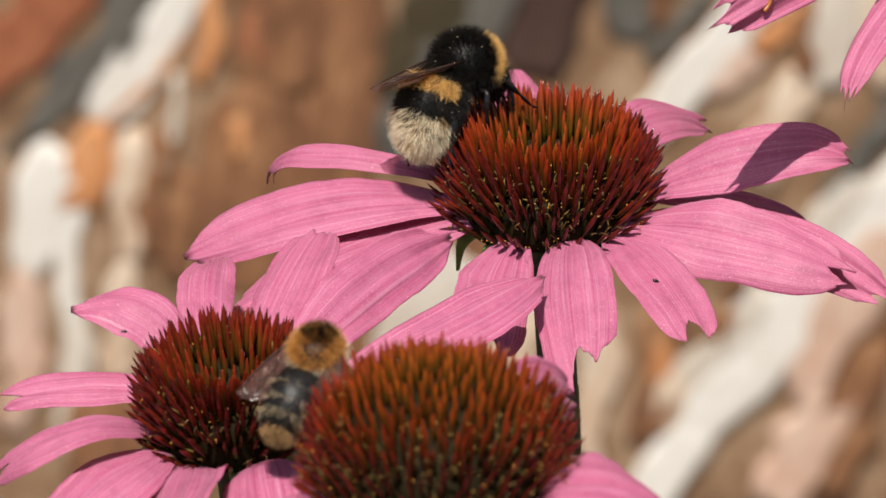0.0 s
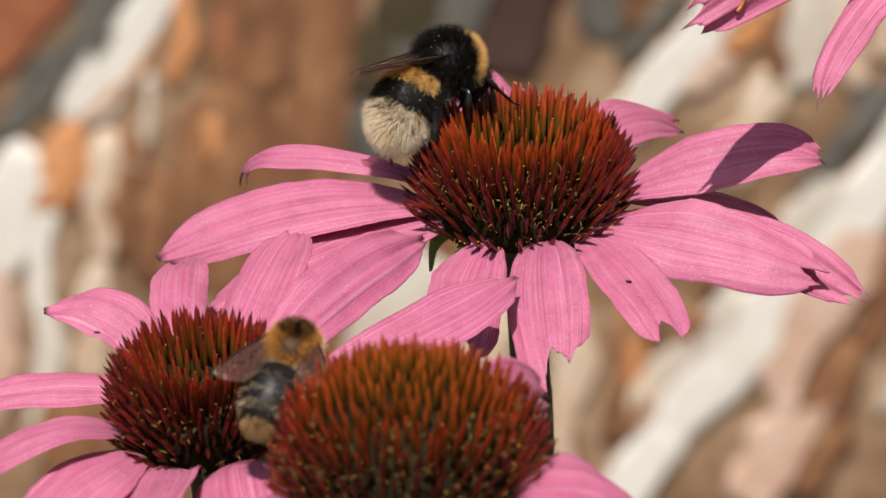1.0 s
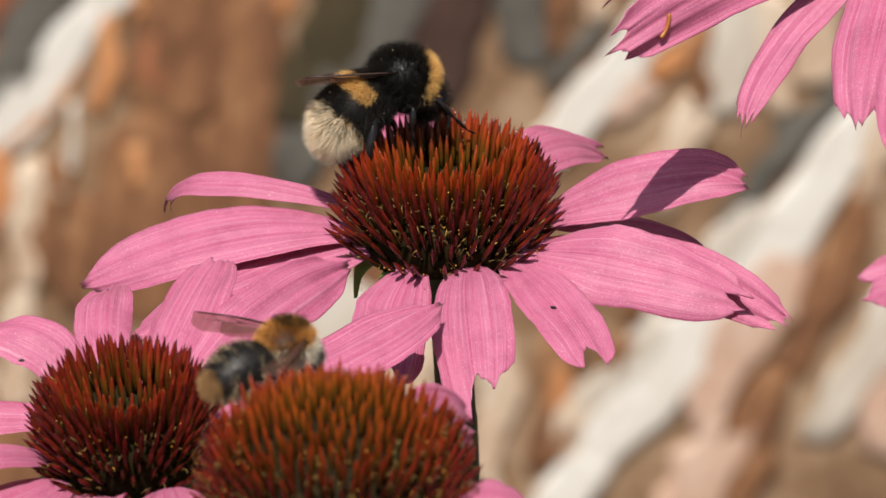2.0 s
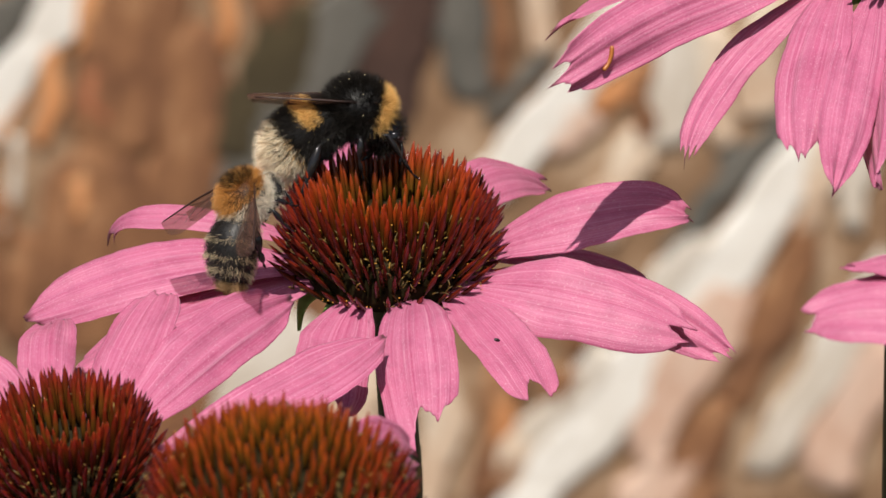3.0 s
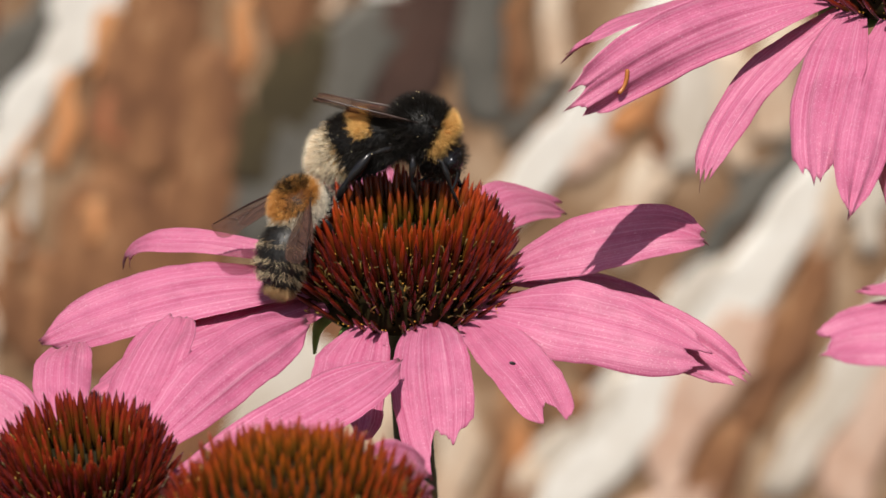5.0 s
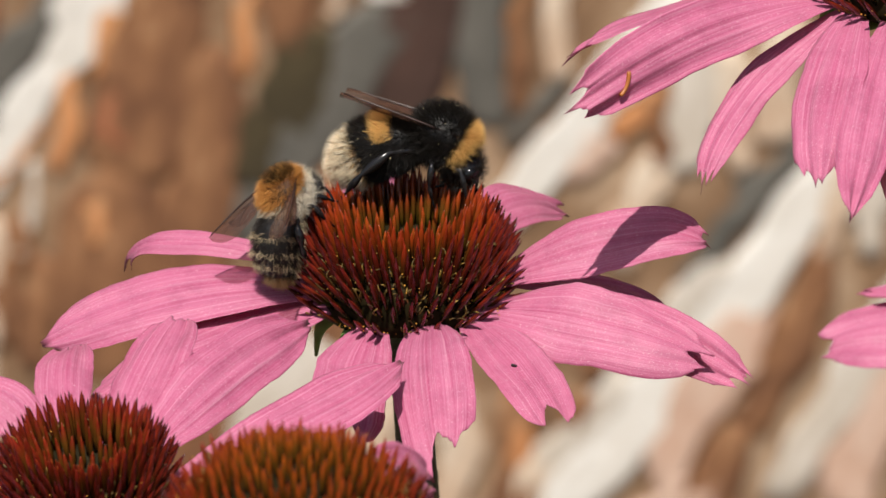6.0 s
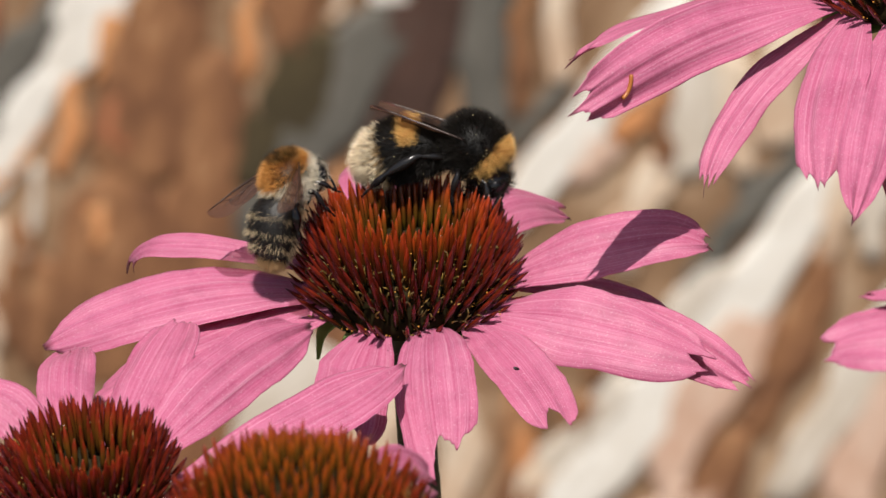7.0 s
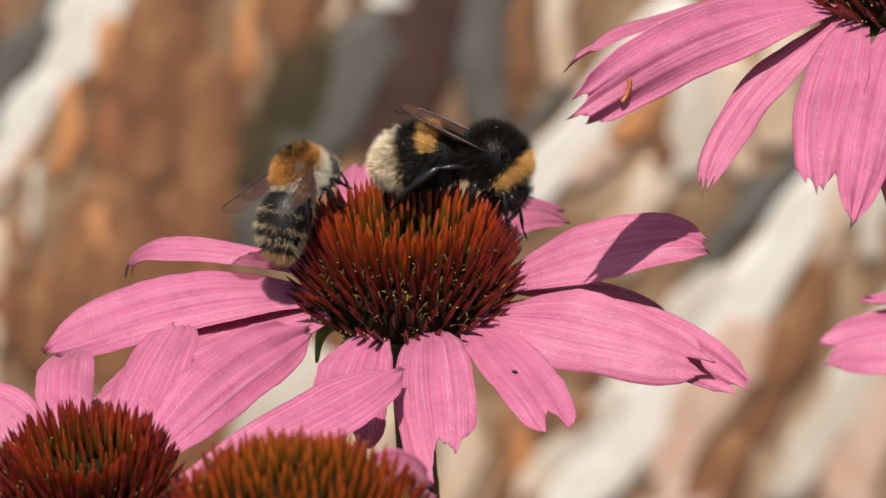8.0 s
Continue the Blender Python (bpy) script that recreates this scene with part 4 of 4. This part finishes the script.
def motions():
    # mm across, behind and up; lean, dive and heading in degrees
    walk(BEE_BIG, [(t, near(*row)) for t, *row in [
        (0.0, -9.6, 3, 12.1, 0, 10, 36), (0.5, -8.8, 3, 12.3, 0, 10, 36), (1.0, -8.6, 3, 12.3, 0, 10, 36), (1.5, -7.7, 3.5, 12.4, 0, 12, 30),
        (2.0, -4.9, 4.5, 13.1, 0, 15, 19), (2.2, -4.3, 4.5, 13.2, 0, 16, 15), (3.3, -3.3, 5, 13.4, 0, 19, 4), (3.5, -3.5, 5, 13.5, 0, 19, 2),
        (4.0, 0.4, 5, 13.1, 0, 21, -2), (4.5, 1.8, 5, 13.5, 0, 23, -5), (4.7, 2.0, 5, 13.5, 0, 24, -6), (5.8, 3.7, 5, 13.4, 0, 30, -9),
        (6.0, 4.7, 5, 12.9, 0, 32, -10), (6.5, 7.6, 5, 12.2, 0, 36, -12), (7.0, 8.0, 5, 12.0, 0, 38, -14), (7.5, 9.0, 5, 11.5, 0, 40, -15),
        (8.0, 10.6, 4.5, 11.1, 0, 43, -16)]])
    walk(ABDOMEN_BIG, [(t, bend(*row)) for t, *row in [
        (0.0, 63, 16, 0), (0.5, 57, 16, 0), (1.0, 52, 15, 0), (1.5, 53, 13, 0), (2.0, 53, 8, 0), (2.2, 53, 6, 0), (3.3, 54, 3, 0), (3.5, 53, 2, 0), (4.0, 51, 0, 0.3), (4.5, 49, 0, 0.7),
        (4.7, 49, 0, 0.7), (5.8, 53, 0, 0.9), (6.0, 54, 0, 1.1), (6.5, 52, 0, 1.3), (7.0, 53, 0, 1.6), (7.5, 52, 0, 1.7), (8.0, 54, 0, 1.8)]])
    # the legs hang level while the body tips over; fore, middle and hind legs swing by their own amounts
    dive = [(0.0, 10), (1.5, 12), (2.2, 16), (3.5, 19), (4.5, 23), (5.8, 30), (6.5, 36), (7.0, 39), (8.0, 45)]
    swings = [(0, 0, 5, 20, 25, 30, 38, 40, 40), (0, 0, 0, 0, 0, 0, 8, 12, 15), (-42, -42, -38, -28, -18, -6, 4, 6, 0)]
    for k, (leg, hip) in enumerate(LEGS_BIG):
        walk(leg, [(t, pose(hip.x * MM, hip.y * MM, hip.z * MM, 0, more - d, 0)) for (t, d), more in zip(dive, swings[k % 3])])
    for k, wing in enumerate(WINGS_BIG):
        s, root = (-1, 1)[k // 2], (FORE, HIND)[k % 2]
        walk(wing, [(t, wing_pose(s, root, -5 if t < 3 else 2, up - (4 if s > 0 else 0), -14 * s)) for t, up in [
            (0.0, -17), (0.5, -14), (1.0, -10), (1.5, -19), (2.0, -14), (2.2, -14), (3.3, -13), (3.5, -13), (4.0, -11), (4.5, -12),
            (4.7, -12), (5.8, -10), (6.0, -12), (6.5, -18), (7.0, -19), (7.5, -19), (8.0, -19)]])
    walk(BEE_SMALL, [(t, near(*row)) for t, *row in [
        (0.0, -25.1, -60, -4.6, 12, -24, 65), (0.5, -23.9, -60, -4.2, 12, -22, 67), (1.0, -24.7, -60, -4.1, 11, -20, 68), (1.3, -22.8, -60, -2.0, 9, -16, 66), (1.5, -21.1, -60, -1.5, 6, -14, 63),
        (1.8, -19.0, -60, -1.2, 3, -8, 48), (2.0, -17.3, -60, -0.7, 0, -5, 37), (2.2, -16.3, -60, 3.3, -4, -14, 48),
        (2.6, -17.5, -38, 8.0, -6, -28, 46), (2.95, -17.0, -16, 7.6, -7, -38, 40), (3.3, -14.2, -6, 5.2, -7, -43, 36), (3.5, -13.7, -6, 5.5, -7, -43, 35), (4.0, -13.9, -6, 5.2, -9, -40, 29),
        (4.5, -12.5, -6, 5.5, -7, -36, 25), (4.7, -12.4, -5, 5.7, -6, -35, 28), (5.8, -12.7, -2, 8.8, 0, -30, 80), (6.0, -14.0, -2, 7.9, -7, -40, 40),
        (6.5, -13.4, -2, 9.1, -9, -36, 36), (7.0, -13.9, -2, 10.2, -9, -33, 36), (7.5, -13.1, -2, 10.0, -9, -32, 36), (8.0, -12.3, -2, 11.2, -9, -31, 36)]])
    walk(ABDOMEN_SMALL, [(t, bend(*row)) for t, *row in [
        (0.0, 18, -2), (1.0, 16, 0), (1.5, 14, 0), (2.0, 3, 2), (2.2, 12, 4), (3.3, 38, 0), (3.5, 40, 0), (4.0, 42, -2), (4.7, 44, -1), (5.8, 8, 6), (6.0, 43, -3),
        (6.5, 37, -2), (7.0, 41, -3), (8.0, 38, -2)]])
    # yaw and rise of the left and the right wings
    fan = [(0.0, 20, -9, 26, -4), (1.0, 21, 2, 28, 12), (1.5, 14, 16, 35, 10), (2.0, 60, 7, 41, -1), (2.2, 56, 6, 46, -16), (2.6, 75, 5, 70, 5), (3.3, 24, -4, 22, -16),
           (3.5, 30, -4, 23, -16), (4.0, 38, -4, 30, -13), (4.7, 48, -3, 38, -13), (5.8, 31, -9, 26, 12), (6.0, 19, 0, 42, 6), (6.5, 14, 2, 49, 0), (7.0, 21, 1, 53, 2), (8.0, 18, -1, 53, 1)]
    for k, wing in enumerate(WINGS_SMALL):
        s, root = (-1, 1)[k // 2], (FORE, HIND)[k % 2]
        more = 8 if root is HIND else 0
        walk(wing, [(t, wing_pose(s, root, (a if s > 0 else c) + more, (b if s > 0 else d) - more * 0.4, 4)) for t, a, b, c, d in fan])


motions()
